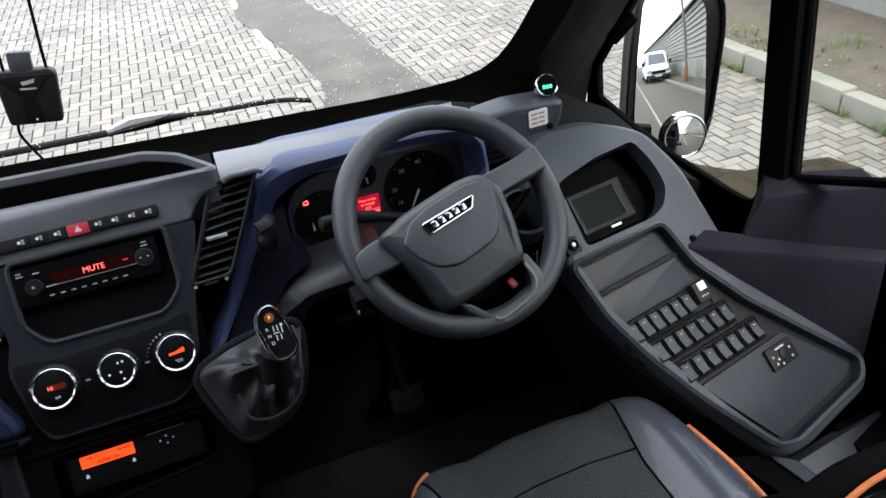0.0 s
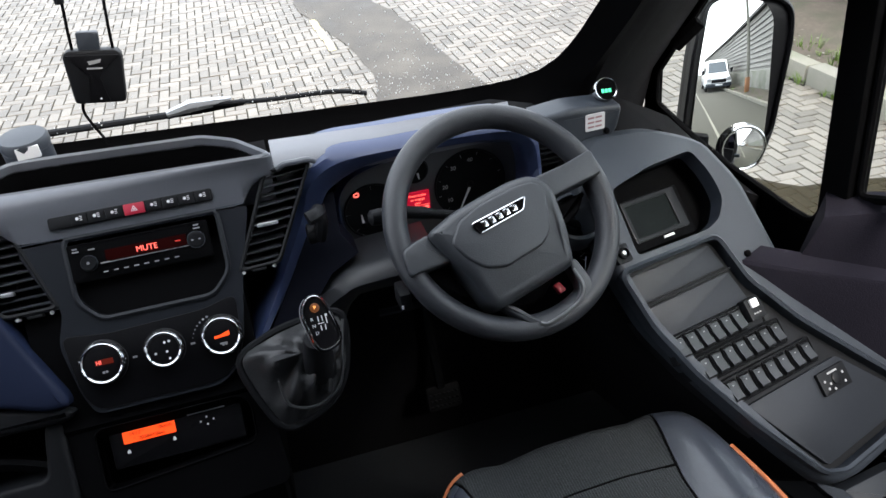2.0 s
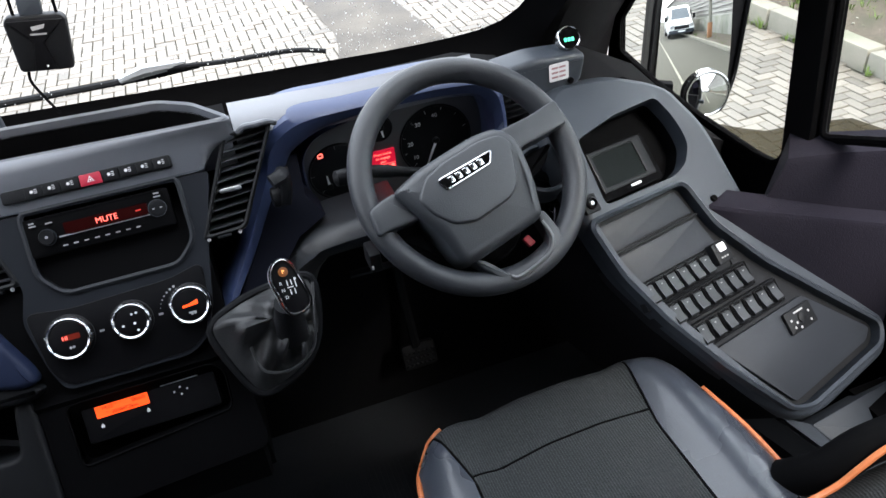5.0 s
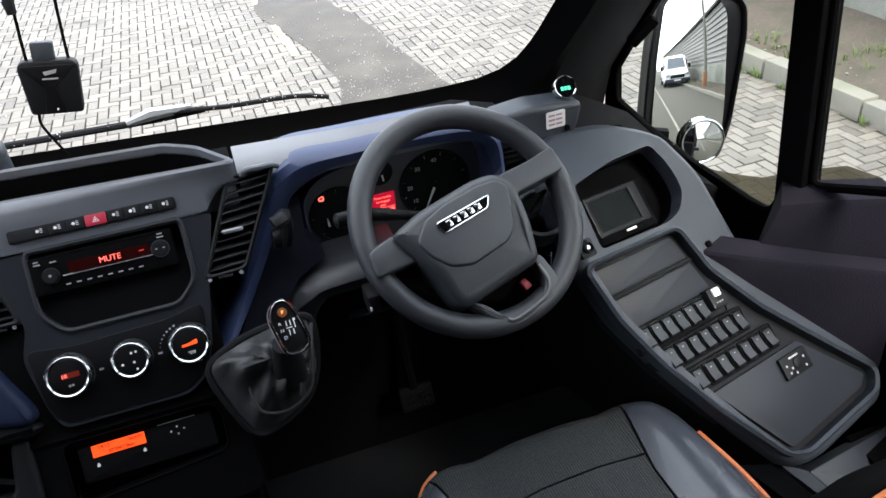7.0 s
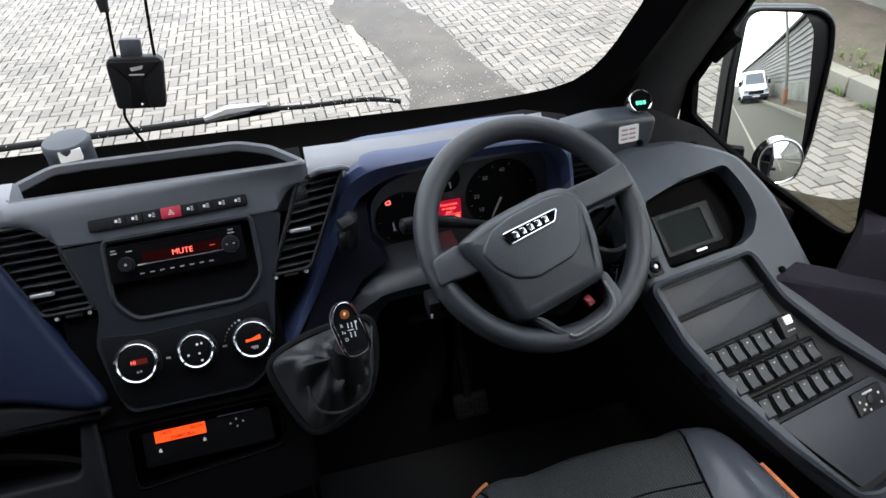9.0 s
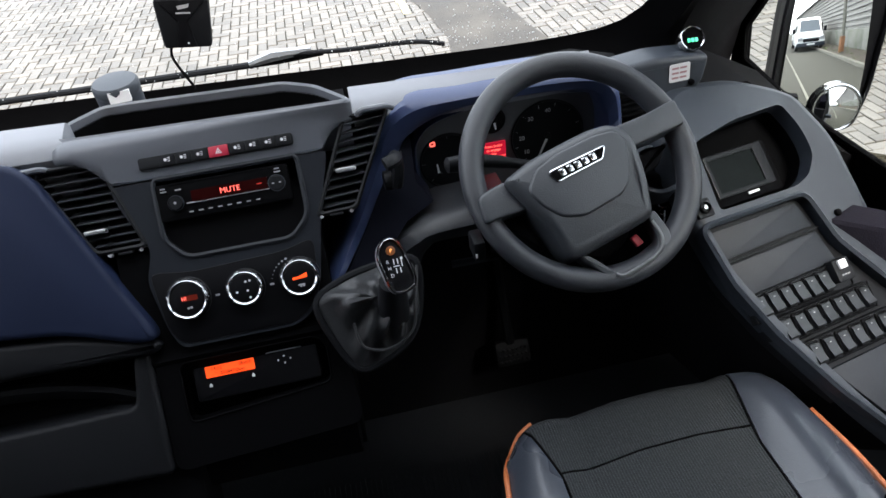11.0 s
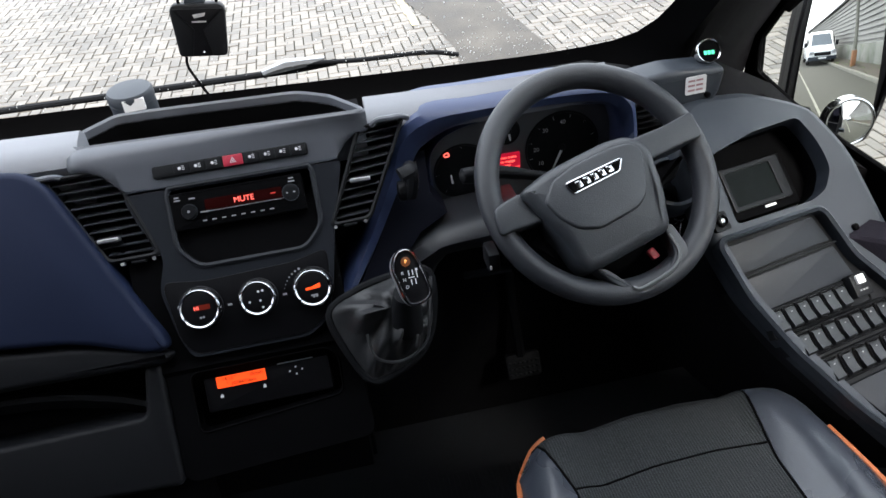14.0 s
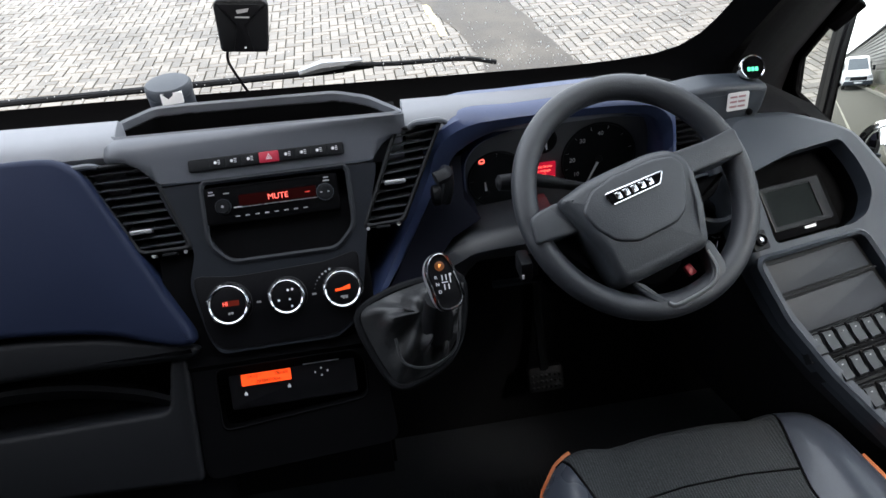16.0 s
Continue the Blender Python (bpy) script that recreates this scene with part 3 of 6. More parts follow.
for i in range(49):
    x = -0.216 + 0.419 * i / 48
    yf = 0.9635 - 0.0705 * (x + 0.207)
    foot = fascia_foot(x)
    e = max(0.0, abs(2 * i / 48 - 1) - 0.9) * 10
    top = Vector((x, yf + 0.010 * e * e, 0.7735 - 0.003 * e))
    mid = STACK @ Vector((x - 0.005, max(0.004, foot + 0.006), 0.0105 - 0.008 * e))
    flat = STACK @ Vector((x - 0.005, max(-0.014, foot + 0.003), 0.0062 - 0.007 * e))
    low = STACK @ Vector((x - 0.005, foot, 0.0016 - 0.005 * e))
    under = STACK @ Vector((x - 0.005, foot - 0.001, -0.03))
    secs.append([top + Vector((0, 0.012, -0.012)), top + Vector((0, 0.006, 0.001)), top, top.lerp(mid, 0.35) + Vector((0, -0.002, 0.002)), mid, flat, low, under])
part("fascia", loft(secs), FASCIA, dash, "grey rounded fascia above the radio, lightened as if daylit", smooth=75)
# lower centre stack: panel with the radio bay and the knob panel
stack_out = [(-0.158, -0.050), (-0.145, -0.09), (-0.118, -0.145), (-0.132, -0.19), (-0.118, -0.262), (-0.104, -0.292), (0.062, -0.292), (0.092, -0.272), (0.108, -0.225), (0.124, -0.145), (0.148, -0.062), (0.150, -0.050)]
stack_out = rounded(stack_out, 0.012)
bay = rounded([(-0.094, -0.05), (-0.094, -0.135), (-0.07, -0.162), (0.078, -0.162), (0.104, -0.135), (0.104, -0.05)], 0.012)
bay = [(u, min(v, -0.0535)) for u, v in bay]
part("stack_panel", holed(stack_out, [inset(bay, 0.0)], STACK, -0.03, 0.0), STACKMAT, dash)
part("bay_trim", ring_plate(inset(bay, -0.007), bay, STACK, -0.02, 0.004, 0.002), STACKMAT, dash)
# radio bay back and walls coloured near black as shade
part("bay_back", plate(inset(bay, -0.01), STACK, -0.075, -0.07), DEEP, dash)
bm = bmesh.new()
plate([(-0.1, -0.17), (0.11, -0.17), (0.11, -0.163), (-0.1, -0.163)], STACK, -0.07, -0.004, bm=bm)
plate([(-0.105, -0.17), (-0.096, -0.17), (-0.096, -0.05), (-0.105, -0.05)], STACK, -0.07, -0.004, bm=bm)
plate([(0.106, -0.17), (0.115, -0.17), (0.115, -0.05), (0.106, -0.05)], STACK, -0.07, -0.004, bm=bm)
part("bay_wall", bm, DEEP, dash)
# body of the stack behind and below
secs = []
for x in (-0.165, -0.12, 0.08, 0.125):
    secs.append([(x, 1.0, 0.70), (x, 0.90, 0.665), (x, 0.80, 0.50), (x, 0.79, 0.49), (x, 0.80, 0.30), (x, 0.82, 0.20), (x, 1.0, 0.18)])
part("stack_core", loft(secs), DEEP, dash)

# switch strip on the fascia
STRIP = at_stack(-0.003, -0.006, 0.0032)
part("switch_strip", plate(rrect(0.002, -0.020, 0.217, 0.0175, 0.004), STRIP, -0.01, 0.004, 0.001), DARK, dash)
for k, (a, b, red) in enumerate(((-0.078, -0.0555, 0), (-0.0555, -0.033, 0), (-0.033, -0.0095, 0), (-0.009, 0.0195, 1), (0.020, 0.042, 0), (0.042, 0.064, 0), (0.064, 0.086, 0), (0.086, 0.108, 0))):
    btn = part("switch_button", plate(rrect((a + b) / 2, -0.020, b - a - 0.001, 0.0155, 0.0015), STRIP, 0.0, 0.0062 if red else 0.0052, 0.0008), REDBTN if red else DARK, dash, "red hazard warning button" if red else "")
    if red:
        c = (a + b) / 2
        bm = bmesh.new()
        for i in range(3):
            p, q = [Vector((c + 0.0052 * math.sin(2.0944 * j), -0.0205 + 0.0052 * math.cos(2.0944 * j))) for j in (i, i + 1)]
            o = Vector((c, -0.0205))
            pi, qi = o + (p - o) * 0.68, o + (q - o) * 0.68
            plate([tuple(v) for v in (p, pi, qi, q)], STRIP, 0.006, 0.0067, bm=bm)
        plate(circle(c, -0.0205, 0.0012, 8), STRIP, 0.006, 0.0067, bm=bm)
        part("warning_triangle", bm, WHITE, btn)
    else:
        c = (a + b) / 2
        bm = bmesh.new()
        plate(circle(c - 0.002, -0.019, 0.0022, 10), STRIP, 0.005, 0.0056, bm=bm)
        for j in range(3):
            plate(rrect(c + 0.0028, -0.0165 - 0.0024 * j, 0.0034, 0.0008), STRIP, 0.005, 0.0056, bm=bm)
        part("switch_symbol", bm, WHITE, btn)
bm = bmesh.new()
plate([(-0.153, -0.0475), (0.146, -0.0475), (0.146, -0.0462), (-0.153, -0.0462)], STACK, -0.004, 0.0022, bm=bm)
part("fascia_joint", bm, PLASTIC, dash)

# climate panel: gloss lower stack with three ringed knobs
gp = rounded([(-0.128, -0.178), (-0.117, -0.262), (-0.100, -0.287), (0.060, -0.287), (0.088, -0.270), (0.104, -0.225), (0.108, -0.170), (0.06, -0.182), (-0.07, -0.186)], 0.015)
part("climate_panel", plate(gp, STACK, -0.01, 0.002, 0.001), GLOSS, dash)
for u, r, kind in ((-0.0815, 0.0285, "HI"), (-0.001, 0.0250, ""), (0.0775, 0.0268, "bars")):
    M = at_stack(u + 0.001, -0.2235, 0.0)
    knob = thing("climate_knob", "round black climate knob with a bright chrome ring", "knob", "climate knobs")
    part("knob_base", lathe([(r + 0.003, -0.004), (r + 0.003, 0.006), (r, 0.008)], M), DARK, knob)
    part("chrome_ring", lathe([(r + 0.0028, 0.003), (r + 0.0012, 0.012), (r - 0.0004, 0.0162), (r - 0.0022, 0.0178), (r - 0.0040, 0.0165), (r - 0.005, 0.012)], M, 40), CHROME, knob)
    for j in range(6):
        a = 2 * math.pi * j / 6 + 0.3
        part("grip", box(-0.0035, 0.0035, r - 0.001, r + 0.0012, 0.007, 0.016, 0.0006, None, M @ Matrix.Rotation(a, 4, "Z")), CHROME, knob)
    part("knob_face", lathe([(r - 0.0045, 0.012), (r - 0.005, 0.0155), (r - 0.006, 0.016)], M), GLOSS, knob)
    if kind == "HI":
        part("lit_field", plate(rrect(0.004, 0.0015, 0.022, 0.0075), M, 0.0155, 0.0162), mat("dim_red_display", (0.10, 0.01, 0.005), 0.3, emit=0.12), knob)
        letters("temperature", "HI", 0.0075, M @ Matrix.Translation((-0.004, 0.0012, 0.0166)), REDTEXT, knob)
    elif kind == "bars":
        part("fan_wedge", plate([(-0.010, -0.0025), (0.011, -0.001), (0.011, 0.0055), (-0.002, 0.0015), (-0.010, 0.0012)], M, 0.0155, 0.0166), ORANGE, knob)
        part("auto_mark", plate(rrect(0.001, -0.0105, 0.010, 0.0022), M, 0.0155, 0.0164), GREYPRINT, knob)
    for j, (a, b) in enumerate(((0.003, 0.009), (0.009, 0.0095), (0.004, -0.004), (-0.011, -0.004), (0.006, -0.014)) if not kind else ((0.0, -0.0125), (0.004, -0.0122))):
        part("dial_mark", plate(circle(a, b, 0.0018, 8), M, 0.0155, 0.0164), WHITE if not kind else GREYPRINT, knob)
for a, b in ((-0.0405, -0.226), (0.0375, -0.226)):
    part("panel_mark", plate(rrect(a, b, 0.006, 0.0028), STACK, 0.001, 0.0024), GREYPRINT, dash)
for j in range(7):
    a = radians(165 - j * 9)
    part("panel_mark", plate(circle(0.0775 + 0.040 * math.cos(a), -0.2275 + 0.036 * math.sin(a), 0.0006 + 0.0002 * j, 8), STACK, 0.001, 0.0024), GREYPRINT, dash)

# lower panel with the tachograph nook
low = rounded([(-0.150, -0.288), (-0.150, -0.47), (0.13, -0.455), (0.118, -0.30), (0.09, -0.288)], 0.02)
nook = rounded([(-0.116, -0.316), (-0.116, -0.402), (0.092, -0.384), (0.094, -0.33), (0.08, -0.316)], 0.012)
# lower panel and nook coloured near black for the shade towards the footwell
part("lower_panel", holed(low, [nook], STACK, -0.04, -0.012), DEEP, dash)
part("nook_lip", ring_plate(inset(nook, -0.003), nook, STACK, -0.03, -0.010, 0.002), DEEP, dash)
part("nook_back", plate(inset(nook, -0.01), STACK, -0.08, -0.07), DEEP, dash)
tach = thing("tachograph", "black tachograph unit with an orange lit display", "tachograph")
part("case", plate(rrect(-0.012, -0.351, 0.182, 0.054, 0.004), STACK, -0.07, -0.022, 0.002), GLOSS, tach)
part("display", plate(rrect(-0.0494, -0.337, 0.071, 0.0165, 0.001), STACK, -0.03, -0.0205), ORANGE, tach)
INK = mat("display_ink", (0.10, 0.008, 0.002), 0.5)
for body, u, v in (("14:12 \u00b0", -0.066, -0.3328), ("0km/h", -0.0265, -0.3328), ("\u00b0  203847.0km", -0.050, -0.3410)):
    letters("display_text", body, 0.0072, at_stack(u, v, -0.0200), INK, tach, 0.0003)
part("card_slot", plate(rrect(0.031, -0.3265, 0.052, 0.0014), STACK, -0.03, -0.0205), SILVER, tach)
for a, b in ((0.021, -0.3405), (0.030, -0.3355), (0.039, -0.3405), (0.030, -0.3460)):
    part("key_mark", plate(circle(a, b, 0.0015, 6), STACK, -0.03, -0.0208), WHITE, tach)
for a, b in ((-0.0807, -0.3563), (-0.0183, -0.3538)):
    part("key_mark", plate([(a - 0.0022, b - 0.003), (a + 0.0022, b - 0.003), (a + 0.0022, b), (a, b + 0.003), (a - 0.0022, b)], STACK, -0.03, -0.0208), WHITE, tach)

# radio
RADIO = at_stack(-0.006, -0.0035)
radio = thing("car_radio", "black single-height car radio with red lit display", "radio")
part("face", plate(rrect(0.004, -0.0815, 0.187, 0.0525, 0.003), RADIO, -0.06, 0.003, 0.0015), DEEP, radio)
part("display", plate(rrect(0.012, -0.0775, 0.108, 0.0155, 0.001), RADIO, 0.001, 0.0038), mat("dim_red_window", (0.012, 0.0012, 0.0012), 0.3, emit=0.1, spec=0.1), radio)
letters("display_text", "MUTE", 0.0112, RADIO @ Matrix.Translation((0.0125, -0.0778, 0.0042)), REDTEXT, radio)
part("display_mark", plate(rrect(0.054, -0.0772, 0.007, 0.0016), RADIO, 0.0036, 0.0043), mat("dim_red_mark", (0.5, 0.04, 0.03), 0.4, emit=0.15), radio)
for a, r in ((-0.0645, 0.0105), (0.0785, 0.0115)):
    kn = part("knob", lathe([(r, 0.002), (r, 0.008 if a < 0 else 0.0045), (r - 0.001, 0.0095 if a < 0 else 0.005), (r * 0.55, 0.0095 if a < 0 else 0.005)], RADIO @ Matrix.Translation((a, -0.0835 if a < 0 else -0.0805, 0))), DARK, radio)
    part("knob_rim", lathe([(r + 0.0008, 0.002), (r + 0.0008, 0.0045), (r - 0.0004, 0.0045)], RADIO @ Matrix.Translation((a, -0.0835 if a < 0 else -0.0805, 0))), PLASTIC, radio)
for j in range(8):
    part("button_print", plate(rrect(-0.046 + j * 0.0135, -0.099, 0.006, 0.0018), RADIO, 0.002, 0.0038), GREYPRINT, radio)
for a, b, w in ((-0.079, -0.0615, 0.006), (-0.0785, -0.0655, 0.008), (-0.058, -0.0655, 0.008), (0.082, -0.0605, 0.007), (0.082, -0.065, 0.009), (0.0735, -0.0805, 0.003), (0.0835, -0.0805, 0.003), (-0.044, -0.0865, 0.012)):
    part("button_print", plate(rrect(a, b, w, 0.0018), RADIO, 0.002, 0.0056), GREYPRINT, radio)
part("button_print", plate(circle(-0.0645, -0.0835, 0.002, 10), RADIO, 0.009, 0.010), GREYPRINT, radio)
part("chrome_line", plate(rrect(0.012, -0.0868, 0.110, 0.0012), RADIO, 0.002, 0.0042), SILVER, radio)
part("slot_line", plate(rrect(0.004, -0.0575, 0.15, 0.0015), RADIO, 0.002, 0.0036), DEEP, radio)


# air vents
SLAT = mat("vent_slat_plastic", (0.030, 0.032, 0.037), 0.36, spec=0.5, grain=0.08, size=500)


def vent(poly, levels, tab, parent_label, tip):
    th = thing("air_vent", parent_label, "air vent", "dashboard vents")
    part("vent_back", plate(inset(poly, -0.004), STACK, -0.07, -0.05), DEEP, th)
    fr_out, fr_in = rounded(inset(poly, -0.006), 0.008), rounded(poly, 0.008)
    part("vent_frame", ring_plate(fr_out, fr_in, STACK, -0.05, 0.002, 0.002), DARK, th)
    for k in range(levels):
        f = (k + 0.6) / levels
        a = Vector(poly[0]).lerp(Vector(poly[3]), f)
        b = Vector(poly[1]).lerp(Vector(poly[2]), f)
        bm = bmesh.new()
        sec = []
        for p in (a, b):
            base = STACK @ Vector((p.x, p.y, 0))
            vdir, ndir = STACK.to_3x3() @ Vector((0, 1, 0)), STACK.to_3x3() @ Vector((0, 0, 1))
            sec.append([base + vdir * dv + ndir * w for dv, w in ((-0.0008, -0.003), (0.0008, -0.002), (0.008, -0.022), (0.0065, -0.023))])
        part("slat", loft(sec, bm), SLAT, th)
    part("slat_tab", plate(rrect(tab[0], tab[1], 0.030, 0.006, 0.002), STACK, -0.006, 0.006, 0.0015), SILVER, th, "silver slider tab")
    part("wheel_slot", plate(rrect(tip[0], tip[1], 0.02, 0.004, 0.002), STACK, -0.01, 0.004, 0.001), DARK, th)
    bm = bmesh.new()
    plate(circle(tip[0] - 0.022, tip[1], 0.0025, 10), STACK, -0.01, 0.003, bm=bm)
    part("open_mark", bm, GREYPRINT, th)
    part("closed_mark", lathe([(0.0018, 0.0), (0.0028, 0.003), (0.0022, 0.003), (0.0018, 0.001)], at_stack(tip[0] + 0.022, tip[1] + 0.001), 12), GREYPRINT, th)


vent([(0.186, -0.012), (0.246, -0.007), (0.176, -0.136), (0.126, -0.138)], 10, (0.173, -0.083), "black slatted vent beside the instrument hood", (0.148, -0.1445))
vent([(-0.252, -0.014), (-0.168, -0.014), (-0.127, -0.134), (-0.190, -0.134)], 10, (-0.186, -0.107), "black slatted vent beside the glovebox", (-0.152, -0.1430))
for x0, x1, h in ((0.208, 0.262, 0.756), (-0.285, -0.226, 0.750)):
    part("vent_brow", tube(spline([(x0, 0.938, h - 0.008), (x0 + 0.01, 0.936, h), ((x0 + x1) / 2, 0.934, h + 0.001), (x1 - 0.01, 0.937, h), (x1, 0.945, h - 0.008)], 4), 0.0045, 8), FASCIA, dash)
# infill behind stack, vents and cluster, coloured near black for the shade there
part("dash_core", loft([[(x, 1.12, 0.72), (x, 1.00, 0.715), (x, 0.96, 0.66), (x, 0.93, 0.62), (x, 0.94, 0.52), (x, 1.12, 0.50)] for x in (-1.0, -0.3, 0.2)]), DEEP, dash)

# glovebox side
gb = [(-0.98, 0.004), (-0.31, 0.010), (-0.275, 0.004), (-0.250, -0.018), (-0.234, -0.05), (-0.196, -0.128), (-0.156, -0.21), (-0.126, -0.266), (-0.150, -0.275), (-0.25, -0.240), (-0.36, -0.228), (-0.98, -0.215)]
part("glovebox_lid", plate(rounded(gb[::-1], 0.03, 5), STACK, -0.08, 0.020, 0.010, seg=4), NAVY_SHADED, dash, "navy blue glovebox lid")
# parts below the lid blackened, the footwell's fading light put into their colour
part("lower_band", plate(rounded([(-0.98, -0.222), (-0.98, -0.285), (-0.3, -0.288), (-0.14, -0.292), (-0.125, -0.276), (-0.25, -0.246), (-0.36, -0.234)][::1], 0.02, 4), STACK, -0.10, 0.010, 0.010, seg=4), DARK, dash)
part("shelf_back", plate([(-0.98, -0.28), (-0.98, -0.40), (-0.15, -0.385), (-0.15, -0.28)], STACK, -0.14, -0.09), DEEP, dash)
bm = bmesh.new()
crv = spline([(-0.98, 0.0, 0), (-0.5, 0.02, 0), (-0.35, 0.018, 0), (-0.24, -0.008, 0), (-0.175, -0.04, 0)], 5)
loft([[S(p.x, -0.325 + p.y * 0.8 + a, b - 0.06) for a, b in ((0.006, 0.0), (0.004, 0.02), (-0.004, 0.022), (-0.02, 0.0))] for p in crv], bm)
part("shelf_moulding", bm, DARK, dash)
part("shelf_lip", plate(rounded([(-0.98, -0.372), (-0.98, -0.44), (-0.152, -0.47), (-0.152, -0.29), (-0.176, -0.29), (-0.186, -0.362)], 0.012), STACK, -0.12, -0.004, 0.008, seg=3), DARK, dash)
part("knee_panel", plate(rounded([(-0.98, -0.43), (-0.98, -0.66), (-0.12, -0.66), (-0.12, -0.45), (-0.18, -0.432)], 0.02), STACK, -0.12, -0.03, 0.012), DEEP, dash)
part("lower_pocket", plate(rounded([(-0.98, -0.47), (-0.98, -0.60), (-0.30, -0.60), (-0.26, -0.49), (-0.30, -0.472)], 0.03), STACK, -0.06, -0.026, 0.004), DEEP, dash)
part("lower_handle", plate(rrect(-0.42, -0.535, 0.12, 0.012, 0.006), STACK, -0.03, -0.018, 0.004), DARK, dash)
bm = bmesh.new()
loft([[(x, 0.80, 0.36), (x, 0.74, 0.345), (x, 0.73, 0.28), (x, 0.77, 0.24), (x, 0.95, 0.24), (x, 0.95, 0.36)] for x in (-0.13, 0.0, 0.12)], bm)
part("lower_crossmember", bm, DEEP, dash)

# ---- instrument binnacle ----
NEAR = Vector((0.15, -0.056, 1.19))
BIN = Matrix.Translation(NEAR) @ Matrix.Scale(0.948, 4) @ Matrix.Translation(-NEAR) @ basis((0, 1.0, 0), (1, 0, 0), (0, 0, 1))


def lean(p, v):
    """The lower hood comes forward to meet the centre stack."""
    k = 0.45 * max(0.0, 0.65 - v)
    return NEAR + (p - NEAR) * (1 - k)


outer_l = spline([(u, v, 0) for u, v in ((0.100, 0.375), (0.167, 0.512), (0.221, 0.637), (0.236, 0.687), (0.264, 0.716), (0.303, 0.729), (0.375, 0.728), (0.467, 0.728), (0.55, 0.726), (0.607, 0.719), (0.642, 0.697), (0.652, 0.664), (0.660, 0.60))], 4)
inner_l = spline([(u, v, 0) for u, v in ((0.126, 0.385), (0.190, 0.492), (0.252, 0.600), (0.275, 0.650), (0.293, 0.668), (0.330, 0.686), (0.385, 0.696), (0.476, 0.698), (0.551, 0.694), (0.595, 0.684), (0.613, 0.661), (0.621, 0.623), (0.620, 0.56))], 4)
bm = bmesh.new()
chains = []
for f, w in ((0.0, -0.10), (0.0, -0.03), (0.12, -0.008), (0.35, 0.0), (0.8, -0.004), (1.0, -0.014), (1.04, -0.05)):
    chains.append([bm.verts.new(lean(BIN @ (a.lerp(b, f) + Vector((0, 0, w))), a.y)) for a, b in zip(outer_l, inner_l)])
for a, b in zip(chains, chains[1:]):
    for i in range(len(a) - 1):
        bm.faces.new((a[i], a[i + 1], b[i + 1], b[i]))
part("binnacle_hood", bm, NAVY_LIT, dash, "navy blue instrument hood")
part("binnacle_back", plate([(0.2, 0.45), (0.70, 0.45), (0.68, 0.70), (0.60, 0.722), (0.28, 0.72), (0.22, 0.64)], BIN, -0.12, -0.085), DEEP, dash)
# the hood's navy again, darkened for the shade inside its leg
bm = plate([(0.135, 0.38), (0.20, 0.40), (0.27, 0.50), (0.32, 0.53), (0.293, 0.575), (0.292, 0.655), (0.272, 0.648), (0.19, 0.49)], BIN, -0.08, -0.022)
for v in bm.verts:
    v.co = lean(v.co, (v.co.z - 1.19) / 0.948 + 1.19)
part("switch_field", bm, mat("navy_plastic_deep_shade", (0.0035, 0.0045, 0.010), 0.6, spec=0.1, grain=0.1, size=800, bump=0.1), dash)
cluster = thing("instrument_cluster", "dark instrument cluster with red lit message display", "instrument cluster")
gface = spline([(u, v, 0) for u, v in ((0.302, 0.613), (0.304, 0.569), (0.316, 0.533), (0.344, 0.513), (0.39, 0.502), (0.479, 0.501), (0.596, 0.514), (0.63, 0.54), (0.640, 0.586), (0.621, 0.659), (0.57, 0.676), (0.491, 0.680), (0.394, 0.676), (0.335, 0.662), (0.309, 0.638))], 4, True)
gf = [(p.x, p.y) for p in gface]
part("face", plate(gf, BIN, -0.085, -0.055), mat("cluster_black", (0.085, 0.088, 0.096), 0.5, grain=0.1, size=200), cluster)
part("bezel", ring_plate(inset(gf, -0.008), inset(gf, 0.0), BIN, -0.06, -0.038, 0.006), NAVY_LIT, cluster, "navy blue moulded rim")
part("display", plate(rrect(0.436, 0.586, 0.046, 0.038, 0.001), BIN, -0.056, -0.051), mat("red_backlit_panel", (0.55, 0.008, 0.035), 0.4, emit=0.17), cluster)
for j, body in enumerate(("Press brake", "to engage", "gear")):
    letters("display_text", body, 0.0066, BIN @ Matrix.Translation((0.437, 0.5985 - 0.0075 * j, -0.0505)), REDTEXT, cluster, 0.0003)
letters("display_text", "14:12", 0.0075, BIN @ Matrix.Translation((0.432, 0.5725, -0.0505)), REDTEXT, cluster, 0.0003)
bm = bmesh.new()
plate(rrect(0.436, 0.5785, 0.044, 0.0006), BIN, -0.052, -0.0505, bm=bm)
plate(rrect(0.4475, 0.5725, 0.0006, 0.012), BIN, -0.052, -0.0505, bm=bm)
plate(rrect(0.453, 0.5725, 0.007, 0.007), BIN, -0.052, -0.0505, bm=bm)
part("display_line", bm, REDTEXT, cluster)
part("warning_lamp", ring_plate(rrect(0.3315, 0.622, 0.010, 0.0085, 0.003), rrect(0.3315, 0.622, 0.006, 0.005, 0.002), BIN, -0.056, -0.051), REDTEXT, cluster)
